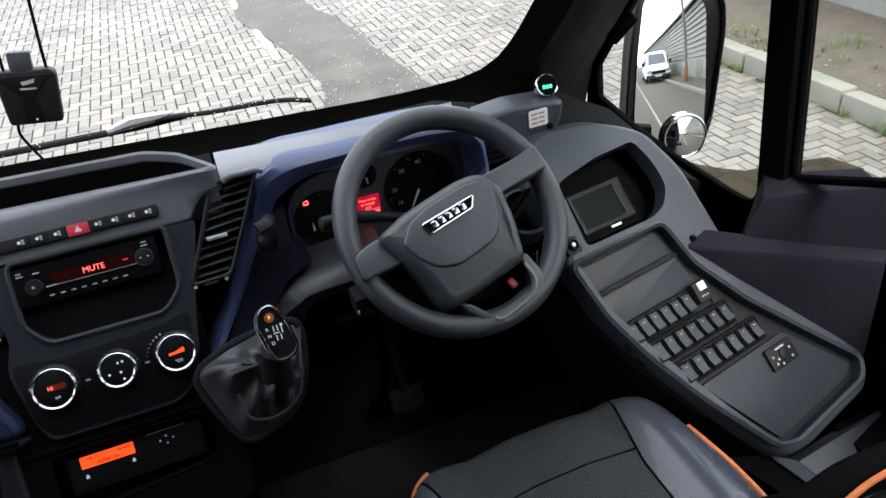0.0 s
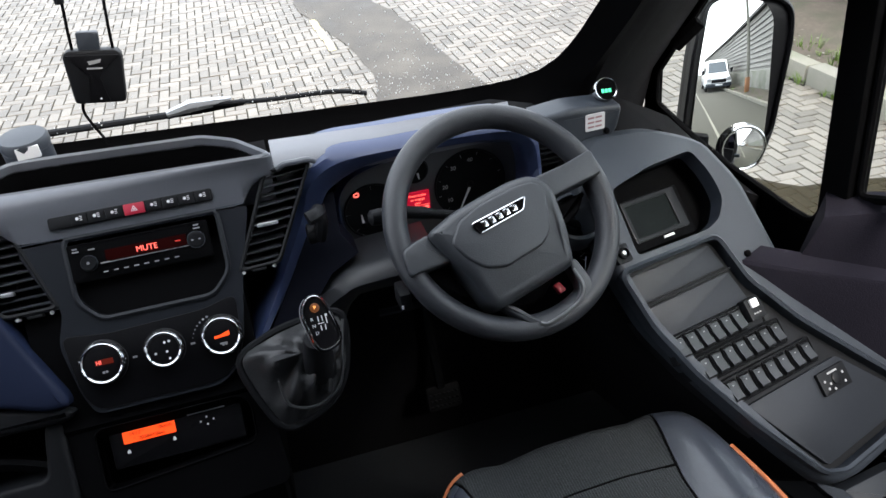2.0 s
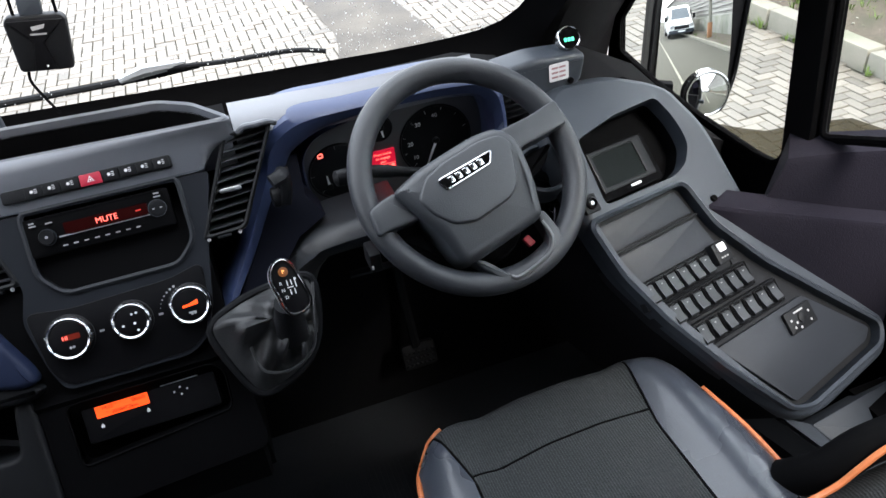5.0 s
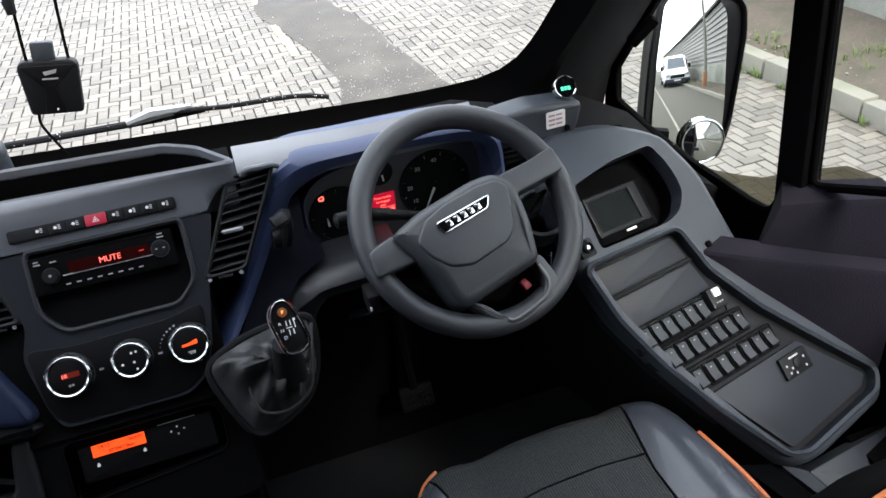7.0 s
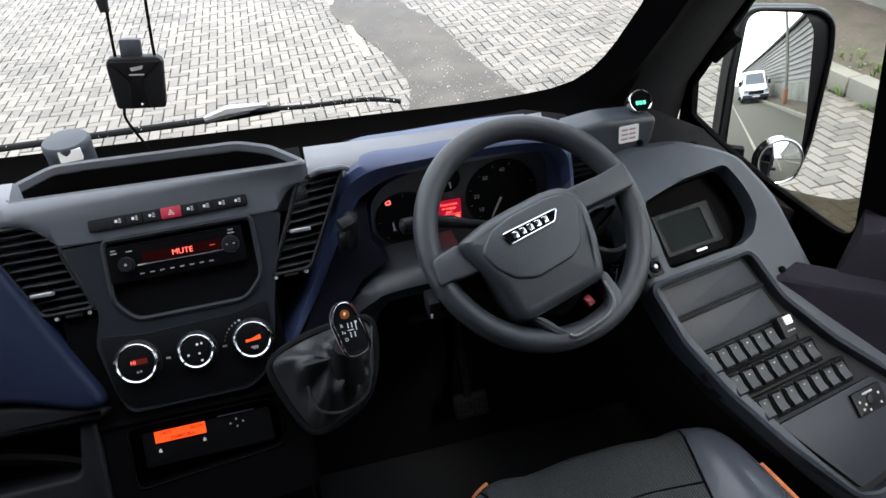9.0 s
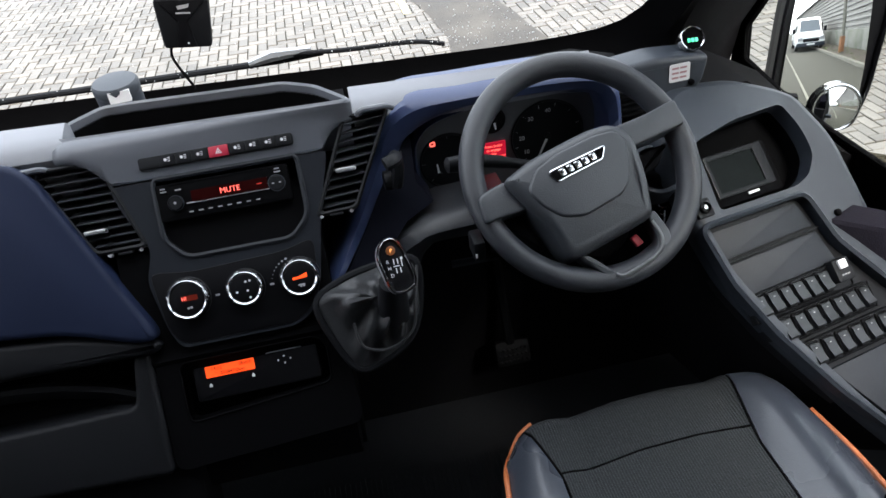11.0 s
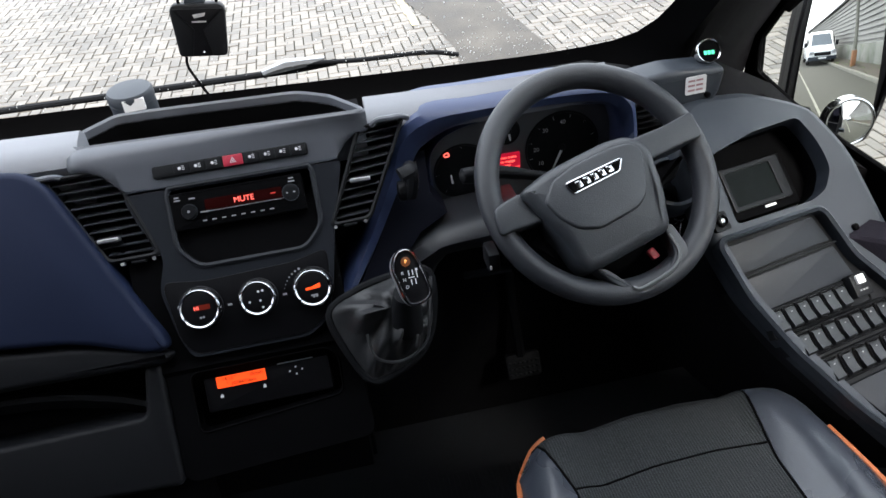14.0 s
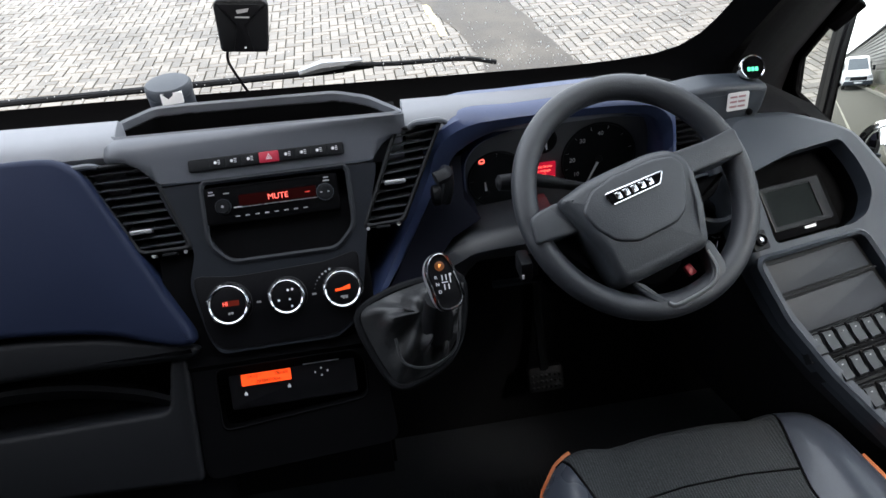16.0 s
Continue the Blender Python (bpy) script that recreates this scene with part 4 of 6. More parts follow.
for cx, cy, r, nums in ((0.358, 0.585, 0.052, 7), (0.535, 0.600, 0.066, 10)):
    part("dial_ring", lathe([(r, -0.056), (r, -0.052), (r - 0.002, -0.051), (r - 0.0035, -0.0535)], BIN @ Matrix.Translation((cx, cy, 0)), 40), DARK, cluster)
    bm = bmesh.new()
    for j in range(nums):
        a = radians(225 - 270 * j / (nums - 1))
        M = BIN @ Matrix.Translation((cx, cy, 0)) @ Matrix.Rotation(a, 4, "Z")
        plate(rrect(r * 0.86, 0, 0.006, 0.0012), M, -0.055, -0.0535, bm=bm)
    part("dial_mark", bm, WHITE, cluster)
for number, deg in (("10", 214), ("20", 178), ("30", 130), ("40", 88)):
    letters("dial_number", number, 0.0105, BIN @ Matrix.Translation((0.535 + 0.046 * math.cos(radians(deg)), 0.600 + 0.046 * math.sin(radians(deg)), -0.0535)), WHITE, cluster, 0.0004)
for (x, y), (dx, dy), l in (((0.338, 0.562), (-0.1, 1), 0.022), ((0.535, 0.600), (-0.42, -0.9), 0.048), ((0.440, 0.648), (0.15, -1), 0.018)):
    d = Vector((dx, dy)).normalized()
    M = BIN @ Matrix.Translation((x, y, 0)) @ Matrix.Rotation(math.atan2(d.y, d.x), 4, "Z")
    nd = part("needle", plate([(0.0, -0.0024), (l, -0.0011), (l, 0.0011), (0.0, 0.0024)], M, -0.050, -0.0485), WHITE, cluster)
    part("needle_cap", lathe([(0.006, -0.053), (0.006, -0.049), (0.005, -0.048)], BIN @ Matrix.Translation((x, y, 0)), 16), DARK, nd)
part("small_dial", lathe([(0.024, -0.056), (0.024, -0.052), (0.0225, -0.051), (0.021, -0.0535)], BIN @ Matrix.Translation((0.437, 0.646, 0)), 30), DARK, cluster)

# phone holder clip and small switches beside the cluster
clip = thing("switch_column", "black clip and roller switches on the hood side", "switch")
clip.matrix_basis = Matrix.Translation(NEAR) @ Matrix.Scale(0.925, 4) @ Matrix.Translation(-NEAR)
part("clip_arm", tube(spline([(0.262, 0.975, 0.653), (0.255, 0.955, 0.657), (0.240, 0.948, 0.655)], 3), 0.0085, 8, flat=1.4), DARK, clip)
part("clip_stem", tube(spline([(0.262, 0.985, 0.655), (0.262, 0.972, 0.63), (0.256, 0.975, 0.60)], 3), 0.010, 8), DARK, clip)
part("roller", lathe([(0.010, -0.008), (0.016, -0.006), (0.017, 0.0), (0.016, 0.006), (0.010, 0.008)], basis((0.244, 0.985, 0.607), (0, 1, 0), (0, 0, 1)), 20), DARK, clip)
part("rocker", plate([(0.230, 0.537), (0.260, 0.537), (0.261, 0.557), (0.240, 0.548)], basis((0, 1.0, 0), (1, 0, 0), (0, 0, 1)), -0.03, -0.006, 0.002), SILVER, clip, "grey level switch")
part("switch_symbol", plate(rrect(0.247, 0.524, 0.008, 0.004), basis((0, 1.0, 0), (1, 0, 0), (0, 0, 1)), -0.03, -0.020), GREYPRINT, clip)

# right-hand vent and side housing
vs = thing("air_vent", "small black vent behind the steering wheel rim", "air vent", "dashboard vents")
part("vent_back", plate([(0.640, 0.610), (0.705, 0.615), (0.690, 0.680), (0.644, 0.672)], BIN, -0.09, -0.05), DEEP, vs)
for k in range(5):
    part("slat", plate([(0.643, 0.622 + 0.011 * k), (0.700 - 0.003 * k, 0.624 + 0.011 * k), (0.700 - 0.003 * k, 0.627 + 0.011 * k), (0.643, 0.625 + 0.011 * k)], BIN, -0.05, -0.02), DARK, vs)
side = [(0.615, 0.730), (0.69, 0.738), (0.776, 0.732), (0.782, 0.724), (0.774, 0.683), (0.735, 0.655), (0.70, 0.60), (0.66, 0.56), (0.655, 0.66), (0.645, 0.70)]
SIDE = basis((0, 0.97, 0), (1, 0, 0), (0, 0, 1))
part("side_housing", plate(rounded(side[::-1], 0.012), SIDE, -0.06, -0.005, 0.010, seg=3), PLASTIC, dash)
sticker = thing("sticker", "white sticker with rows of dark lettering on the housing", "sticker")
SM = SIDE @ Matrix.Translation((0.730, 0.710, -0.004)) @ Matrix.Rotation(radians(2), 4, "Z")
part("paper", plate(rrect(0, 0, 0.035, 0.030, 0.003), SM, 0.0, 0.0012), STICKER, sticker)
bm = bmesh.new()
for j in range(3):
    for k in range(2):
        plate(rrect(-0.0075 + 0.0135 * k, 0.008 - 0.008 * j, 0.0115, 0.0032), SM, 0.001, 0.0016, bm=bm)
part("print", bm, mat("faded_red_print", (0.35, 0.2, 0.22), 0.6), sticker)
part("screw_head", lathe([(0.005, -0.006), (0.005, 0.003), (0.003, 0.005)], SIDE @ Matrix.Translation((0.752, 0.690, -0.004)), 12), DEEP, dash)
lamp = thing("indicator_lamp", "round chrome-ringed indicator with green light", "indicator lamp")
LM = basis((0.760, 1.00, 0.752), (1, -0.1, 0), (0, 0.55, 0.83))
part("chrome_ring", lathe([(0.020, -0.01), (0.020, 0.003), (0.0190, 0.005), (0.0172, 0.004), (0.017, 0.001)], LM), CHROME, lamp)
part("lens", lathe([(0.0175, -0.01), (0.0175, 0.002), (0.015, 0.003)], LM), DEEP, lamp)
bm = bmesh.new()
for k in range(3):
    plate(rrect(-0.006 + 0.006 * k, -0.003, 0.0048, 0.0065, 0.001), LM, 0.0025, 0.0036, bm=bm)
part("lit_segment", bm, GREEN, lamp)

# ---- steering ----
WHEEL = basis((0.507, 0.811, 0.663), (0.993, 0.119, 0.0), (-0.086, 0.714, 0.694))
wheel = thing("steering_wheel", "dark grey leather-grained steering wheel turned slightly anticlockwise", "steering wheel")


def W(u, v, w=0.0):
    return WHEEL @ Vector((u, v, w))


R_RIM = 0.1615
part("rim", tube([W(R_RIM * math.cos(a), R_RIM * math.sin(a) + 0.002) for a in [2 * math.pi * k / 96 for k in range(96)]], 0.0195, 16, True, flat=0.88), RIM, wheel)
hub = rounded([(-0.130, 0.004), (-0.0852, 0.0234), (-0.0385, 0.035), (0.010, 0.0456), (0.0415, 0.0467), (0.0603, 0.0369), (0.0725, 0.0171), (0.0716, -0.0308), (0.0662, -0.0894), (0.0581, -0.097), (-0.0512, -0.1214), (-0.0679, -0.1209), (-0.0776, -0.1095), (-0.0889, -0.0737), (-0.1094, -0.0371)], 0.010, 3)
def fall(bm):
    """The lower half of the airbag cover falls away from the driver."""
    inv = WHEEL.inverted()
    for vert in bm.verts:
        p = inv @ vert.co
        if p.z > 0.0:
            p.z *= 1 - 5.0 * max(0.0, -0.052 - p.y + 0.15 * p.x)
            vert.co = WHEEL @ p
    return bm


part("hub_cover", fall(plate(hub, WHEEL, -0.015, 0.044, 0.014, seg=5)), HUBMAT, wheel, "grey moulded airbag cover")
face_v = [(-0.105, -0.020), (-0.085, 0.006), (-0.05, 0.0205), (0.010, 0.033), (0.042, 0.033), (0.056, 0.018), (0.0405, -0.0411), (0.0227, -0.0576), (-0.0389, -0.073), (-0.0701, -0.0664), (-0.0919, -0.046)]
part("hub_shield", plate(rounded(face_v, 0.008, 4)[::-1], WHEEL, 0.036, 0.0470, 0.004, seg=4), HUBMAT, wheel)
badge = rounded([(-0.0625, -0.0205), (0.0115, -0.0045), (0.0205, 0.0135), (0.0165, 0.0145), (-0.0685, -0.0015), (-0.0705, -0.006)], 0.004)
bd = part("badge", plate(badge, WHEEL, 0.044, 0.0500, 0.001), CHROME, wheel, "chrome badge plate")
part("badge_field", plate(inset(badge, 0.0022), WHEEL, 0.0495, 0.0506), DEEP, bd)
bm = bmesh.new()
ax, ay = Vector((0.978, 0.208)), Vector((-0.208, 0.978))
for k in range(5):
    c = Vector((-0.0275, -0.003)) + ax * (-0.025 + 0.0125 * k)
    plate([tuple(c + ax * a + ay * b) for a, b in ((-0.0048, -0.005), (0.0048, -0.005), (0.0048, 0.005), (-0.0048, 0.005))], WHEEL, 0.050, 0.0516, 0.0008, bm=bm)
part("badge_bar", bm, CHROME, bd)


def spoke(pts, w0, w1, material, name="spoke", bevel=0.006):
    return part(name, plate(rounded(pts, 0.008), WHEEL, w0, w1, bevel, seg=3), material, wheel)


spoke([(-0.168, -0.008), (-0.168, -0.046), (-0.1499, -0.0420), (-0.104, -0.040), (-0.106, -0.030), (-0.1246, 0.0065), (-0.150, 0.000)], -0.012, 0.026, HUBMAT, bevel=0.004)
spoke([(0.050, 0.043), (0.062, 0.002), (0.0801, 0.0095), (0.166, 0.024), (0.162, 0.064), (0.112, 0.052)], -0.012, 0.024, HUBMAT, bevel=0.004)
spoke([(-0.160, -0.044), (-0.118, -0.075), (-0.092, -0.105), (-0.106, -0.034)], -0.02, 0.0, DEEP)
spoke([(0.066, -0.004), (0.104, 0.004), (0.142, 0.010), (0.118, -0.02), (0.070, -0.04)], -0.02, 0.0, DEEP)
low_out = [(-0.0584, -0.1180), (-0.0188, -0.1650), (0.0048, -0.1720), (0.0771, -0.1467), (0.0868, -0.1233), (0.074, -0.0840)]
low_in = [(0.0600, -0.0880), (0.0658, -0.1270), (0.0500, -0.1450), (0.002, -0.158), (-0.012, -0.154), (-0.0400, -0.1220)]
part("lower_spoke", plate(rounded(low_out + low_in, 0.010, 4), WHEEL, -0.004, 0.018, 0.003, seg=3), HUBMAT, wheel)
inlay = spline([(0.064, -0.100, 0), (0.0695, -0.1270, 0), (0.053, -0.1480, 0), (0.002, -0.1625, 0), (-0.014, -0.158, 0)], 6)
part("lower_inlay", tube([W(p.x, p.y, 0.0185) for p in inlay], 0.0042, 8, flat=0.6), mat("satin_grey_inlay", (0.16, 0.165, 0.17), 0.32, 0.5, grain=0.1, size=500), wheel, "satin silver spoke inlay")
part("recall_tag", plate(rounded([(0.037, -0.112), (0.048, -0.108), (0.055, -0.123), (0.043, -0.127)], 0.003), WHEEL, -0.012, -0.006, 0.002), mat("red_tag", (0.5, 0.03, 0.05), 0.4, grain=0.1, size=400), wheel, "small red tag below the hub")
part("hub_back", plate(rounded([(-0.085, 0.0), (-0.075, -0.10), (0.0, -0.135), (0.055, -0.10), (0.055, 0.02), (-0.03, 0.035)][::-1], 0.03), WHEEL, -0.07, -0.012, 0.01), DEEP, wheel)

column = thing("steering_column", "black steering column shroud with control stalks", "steering column")
secs = []
for s, r in ((-0.06, 0.055), (-0.10, 0.062), (-0.18, 0.07), (-0.26, 0.075)):
    secs.append([W(-0.01 + r * math.cos(a), -0.04 + r * 0.85 * math.sin(a), s) for a in [2 * math.pi * k / 20 for k in range(20)]])
part("shroud", loft(secs), DEEP, column)
st = part("stalk", tube(spline([(0.47, 0.88, 0.640), (0.40, 0.872, 0.667), (0.365, 0.870, 0.677)], 4), [0.008] * 4 + [0.010] * 5, 10), DARK, column)
part("stalk_tip", tube([(0.368, 0.870, 0.676), (0.335, 0.866, 0.679), (0.322, 0.864, 0.681), (0.318, 0.864, 0.681)], [0.0125, 0.0125, 0.0115, 0.006], 14), DARK, st, "black rotary end of the indicator stalk")
part("stalk", tube(spline([(0.56, 0.88, 0.640), (0.62, 0.86, 0.612), (0.65, 0.85, 0.596)], 4), 0.007, 10), DARK, column)
part("column_tab", box(0.338, 0.356, 0.80, 0.84, 0.548, 0.580, 0.004), DARK, column)
part("tab_mark", box(0.3395, 0.3425, 0.798, 0.8005, 0.556, 0.562), WHITE, column)
keys = thing("ignition_key", "bunch of metal keys hanging at the ignition", "keys")
for k, (x, z, r) in enumerate(((0.640, 0.575, 0.008), (0.648, 0.562, 0.007), (0.652, 0.549, 0.009))):
    part("key_ring", tube([(x + r * math.cos(a), 0.835 + 0.004 * math.sin(2 * a), z + r * math.sin(a)) for a in [2 * math.pi * i / 14 for i in range(14)]], 0.0016, 6, True), CHROME, keys)
part("key_blade", box(0.650, 0.657, 0.832, 0.835, 0.515, 0.550, 0.001), CHROME, keys)
part("key_head", box(0.630, 0.652, 0.835, 0.845, 0.560, 0.585, 0.004), DARK, keys)

# grey knee arm that sweeps from the lever to the column
KNEE = basis((0, 0.88, 0), (1, 0, 0), (0, 0, 1))
arm = spline([(u, v, 0) for u, v in ((0.117, 0.469), (0.170, 0.518), (0.219, 0.550), (0.257, 0.567), (0.293, 0.579), (0.42, 0.588))], 4)
low_arm = spline([(u, v, 0) for u, v in ((0.253, 0.386), (0.264, 0.467), (0.273, 0.504), (0.286, 0.523), (0.307, 0.531), (0.42, 0.529))], 4)
bm = bmesh.new()
chains = []
for f, w in ((0.0, -0.10), (0.0, -0.03), (0.08, -0.006), (0.35, 0.006), (0.75, 0.0), (0.95, -0.014), (1.0, -0.04), (1.0, -0.10)):
    chains.append([bm.verts.new(KNEE @ (a.lerp(b, f) + Vector((0, 0, w)))) for a, b in zip(arm, low_arm)])
for a, b in zip(chains, chains[1:]):
    for i in range(len(a) - 1):
        bm.faces.new((a[i], a[i + 1], b[i + 1], b[i]))
part("knee_arm", bm, HUBMAT, dash)
# underside coloured near black as the shade below the dash
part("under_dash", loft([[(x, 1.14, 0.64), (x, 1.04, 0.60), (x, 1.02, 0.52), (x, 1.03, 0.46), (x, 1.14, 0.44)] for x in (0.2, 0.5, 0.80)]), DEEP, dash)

# ---- gear lever ----
lever = thing("gear_lever", "automatic gear lever with chrome-rimmed knob and leather boot", "gear lever")
base_pts = spline([S(u, v, 0.012) for u, v in ((0.094, -0.268), (0.136, -0.240), (0.195, -0.228), (0.246, -0.232), (0.240, -0.30), (0.215, -0.345), (0.172, -0.368), (0.138, -0.372), (0.114, -0.335))], 5, True)
part("boot_frame", tube(base_pts, 0.006, 8, True), DARK, lever)
neck = Vector((0.206, 0.742, 0.560))
secs = []
nb = len(base_pts)
cb = sum(base_pts, Vector()) / nb
for j in range(13):
    f = j / 12
    row = []
    for i, p in enumerate(base_pts):
        a = 2 * math.pi * i / nb
        top = neck + Vector((0.020 * math.cos(a + 2.4), -0.006 * math.sin(a + 2.4), 0.016 * math.sin(-a - 2.4) * -1))
        q = p.lerp(top, f ** 0.9)
        bulge = math.sin(math.pi * f) ** 0.8
        fold = 0.010 * math.sin(5 * a + 4 * f) + 0.007 * math.sin(9 * a - 7 * f + 1) + 0.012 * noise.noise(q * 26)
        out = (p - cb).normalized()
        q = q + (out * 0.35 + STACK.to_3x3() @ Vector((0, 0, 0.9))) * bulge * (0.002 + 0.8 * fold)
        row.append(q)
    secs.append(row)
part("boot", loft(secs, caps=False), BOOT, lever, "creased black leatherette boot", smooth=70)
part("boot_seam", tube(spline([S(0.142, -0.30, 0.045), S(0.150, -0.335, 0.05), S(0.185, -0.345, 0.052), S(0.222, -0.325, 0.05), S(0.236, -0.28, 0.042), S(0.246, -0.238, 0.03)], 5), 0.0022, 6), BOOT, lever)
part("shaft", tube([(0.205, 0.755, 0.52), (0.207, 0.735, 0.570), (0.208, 0.725, 0.600)], [0.024, 0.020, 0.017], 14), DARK, lever)
KNOB = basis((0.2145, 0.716, 0.6295), (1, 0.04, 0.0), (0.0, 0.60, 0.80))
prof = [(-0.017, -0.006), (-0.0205, 0.012), (-0.018, 0.026), (-0.010, 0.036), (0.0, 0.039), (0.009, 0.035), (0.017, 0.020), (0.0235, -0.008), (0.0245, -0.022), (0.019, -0.032), (0.004, -0.037), (-0.008, -0.034), (-0.014, -0.022)]
prof = [(p.x, p.y) for p in spline([(u, v, 0) for u, v in prof], 3, True)]
part("knob_body", plate(prof, KNOB, -0.028, 0.006, 0.008, seg=3), SILVER, lever)
part("knob_ring", ring_plate(prof, inset(prof, 0.0058), KNOB, 0.0, 0.011, 0.004), CHROME, lever)
face = inset(prof, 0.0052)
part("knob_face", plate(face, KNOB, 0.0, 0.0075, 0.001), GLOSS, lever)
part("knob_lamp", lathe([(0.0062, 0.0070), (0.0062, 0.0085), (0.005, 0.009)], KNOB @ Matrix.Translation((-0.001, 0.021, 0)), 16), mat("dim_amber", (0.12, 0.04, 0.012), 0.3, emit=0.12), lever)
letters("knob_letter", "P", 0.0062, KNOB @ Matrix.Translation((-0.001, 0.021, 0.0093)), AMBER, lever)
for body, u, v in (("R", -0.008, 0.007), ("N", -0.007, -0.002), ("D", -0.005, -0.0115)):
    letters("gate_letter", body, 0.006, KNOB @ Matrix.Translation((u, v, 0.0080)), WHITE, lever)
bm = bmesh.new()
for u, v, w, h in ((0.0, 0.006, 0.0012, 0.007), (0.005, 0.006, 0.0012, 0.007), (0.0025, 0.000, 0.008, 0.0012), (0.0015, -0.006, 0.0012, 0.007), (0.007, -0.006, 0.0012, 0.007), (0.010, 0.003, 0.0012, 0.009), (0.0105, 0.009, 0.003, 0.003)):
    plate(rrect(u, v, w, h), KNOB, 0.0070, 0.0084, bm=bm)
part("gate_mark", bm, WHITE, lever)

# ---- pedals ----
PED = basis((0.458, 1.085, 0.078), (1, 0, 0.0), (0, 0.45, 0.9))
pedal = thing("brake_pedal", "black rubber-padded brake pedal under the dash", "pedal", "foot pedals")
part("pad", plate(rrect(0, 0, 0.075, 0.055, 0.008), PED, -0.008, 0.006, 0.003), DARK, pedal)
for r in range(3):
    for c in range(7):
        part("stud", lathe([(0.0035, 0.005), (0.003, 0.0085), (0.002, 0.009)], PED @ Matrix.Translation((-0.029 + 0.0097 * c, -0.018 + 0.013 * r, 0)), 6), DARK, pedal)
part("arm", tube([(0.455, 1.09, 0.10), (0.45, 1.13, 0.22), (0.44, 1.12, 0.40), (0.43, 1.08, 0.56)], 0.010, 6), DARK, pedal)
bar = thing("pedal_bracket", "dark metal pedal bracket below the column", "bracket")
part("bar", tube([(0.33, 0.98, 0.42), (0.42, 0.97, 0.425), (0.47, 0.97, 0.455), (0.50, 1.0, 0.56)], 0.007, 6), PLASTIC, bar)

# ---- switch console beside the driver ----
console = thing("side_console", "grey sloping driver's side console with recessed panels", "console")
body_out = [(-0.062, 0.11), (-0.060, -0.02), (-0.046, -0.116), (0.000, -0.217), (0.088, -0.371), (0.142, -0.452), (0.20, -0.466), (0.405, -0.448), (0.442, -0.395), (0.40, -0.33), (0.33, -0.235), (0.275, -0.12), (0.270, 0.05), (0.225, 0.150), (0.150, 0.200), (0.04, 0.215), (-0.02, 0.18)]
body_out = rounded(body_out, 0.03, 4)
rec = rounded([(-0.008, -0.012), (0.145, -0.0138), (0.180, -0.003), (0.206, 0.026), (0.208, 0.055), (0.203, 0.085), (0.188, 0.122), (0.091, 0.118), (0.0, 0.101)], 0.012, 4)
well = rounded([(-0.050, -0.031), (0.151, -0.031), (0.172, -0.115), (0.236, -0.209), (0.330, -0.312), (0.410, -0.397), (0.388, -0.423), (0.18, -0.439), (0.140, -0.424), (0.060, -0.312), (0.0, -0.208), (-0.036, -0.120)], 0.014, 4)
sh = inset(body_out, 0.018)
def bend(bm):
    """The far end of the console top levels off towards the pillar."""
    inv = CONSOLE.inverted()
    for vert in bm.verts:
        p = inv @ vert.co
        if p.y > 0.125:
            p.z -= 0.45 * (p.y - 0.125)
            vert.co = CONSOLE @ p
    return bm


part("top_skin", bend(holed(sh, [rec, well], CONSOLE, -0.016, 0.012)), PLASTIC, console)
bm = bmesh.new()
rings = []
for ins, w in ((0.018, 0.012), (0.010, 0.010), (0.004, 0.004), (0.0, -0.008), (0.0, -0.022)):
    rings.append([bm.verts.new(CONSOLE @ Vector((u, v, w))) for u, v in inset(body_out, ins)])
for a, b in zip(rings, rings[1:]):
    for i in range(len(a)):
        bm.faces.new((a[i], a[(i + 1) % len(a)], b[(i + 1) % len(a)], b[i]))
part("edge_skin", bend(bm), PLASTIC, console)
# side below the edge takes the black felt material as painted shade
bm = bmesh.new()
rings = [[bm.verts.new(CONSOLE @ Vector((u, v, w))) for u, v in inset(body_out, ins)] for ins, w in ((0.004, -0.020), (0.006, -0.10), (0.02, -0.30))]
for a, b in zip(rings, rings[1:]):
    for i in range(len(a)):
        bm.faces.new((a[i], a[(i + 1) % len(a)], b[(i + 1) % len(a)], b[i]))
part("side_skin", bend(bm), CARPET, console, "console side, toned black for the shade beside the seat")
# monitor recess lined near black to carry the cavity's shade
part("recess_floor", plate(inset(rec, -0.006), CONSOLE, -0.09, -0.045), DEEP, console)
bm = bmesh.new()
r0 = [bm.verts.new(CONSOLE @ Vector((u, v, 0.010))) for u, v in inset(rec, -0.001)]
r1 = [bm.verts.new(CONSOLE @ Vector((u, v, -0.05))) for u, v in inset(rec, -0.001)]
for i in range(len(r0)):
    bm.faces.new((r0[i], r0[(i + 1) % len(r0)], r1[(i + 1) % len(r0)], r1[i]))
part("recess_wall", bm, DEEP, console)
part("recess_fastener", lathe([(0.004, -0.046), (0.004, -0.040), (0.002, -0.038)], at_console(0.150, 0.075), 10), SILVER, console)
part("rim", ring_plate(inset(well, -0.009), well, CONSOLE, -0.004, 0.019, 0.004), PLASTIC, console)
part("well_floor", plate(inset(well, -0.004), CONSOLE, -0.04, -0.004), DARK, console)
MATT = mat("satin_black_panel", (0.017, 0.0195, 0.0245), 0.46, spec=0.22, grain=0.08, size=900, bump=0.06, rvar=0.05)
part("blank_panel", plate(rounded([(-0.040, -0.038), (-0.031, -0.083), (0.152, -0.079), (0.139, -0.037)], 0.003), CONSOLE, -0.01, 0.002, 0.001), MATT, console)
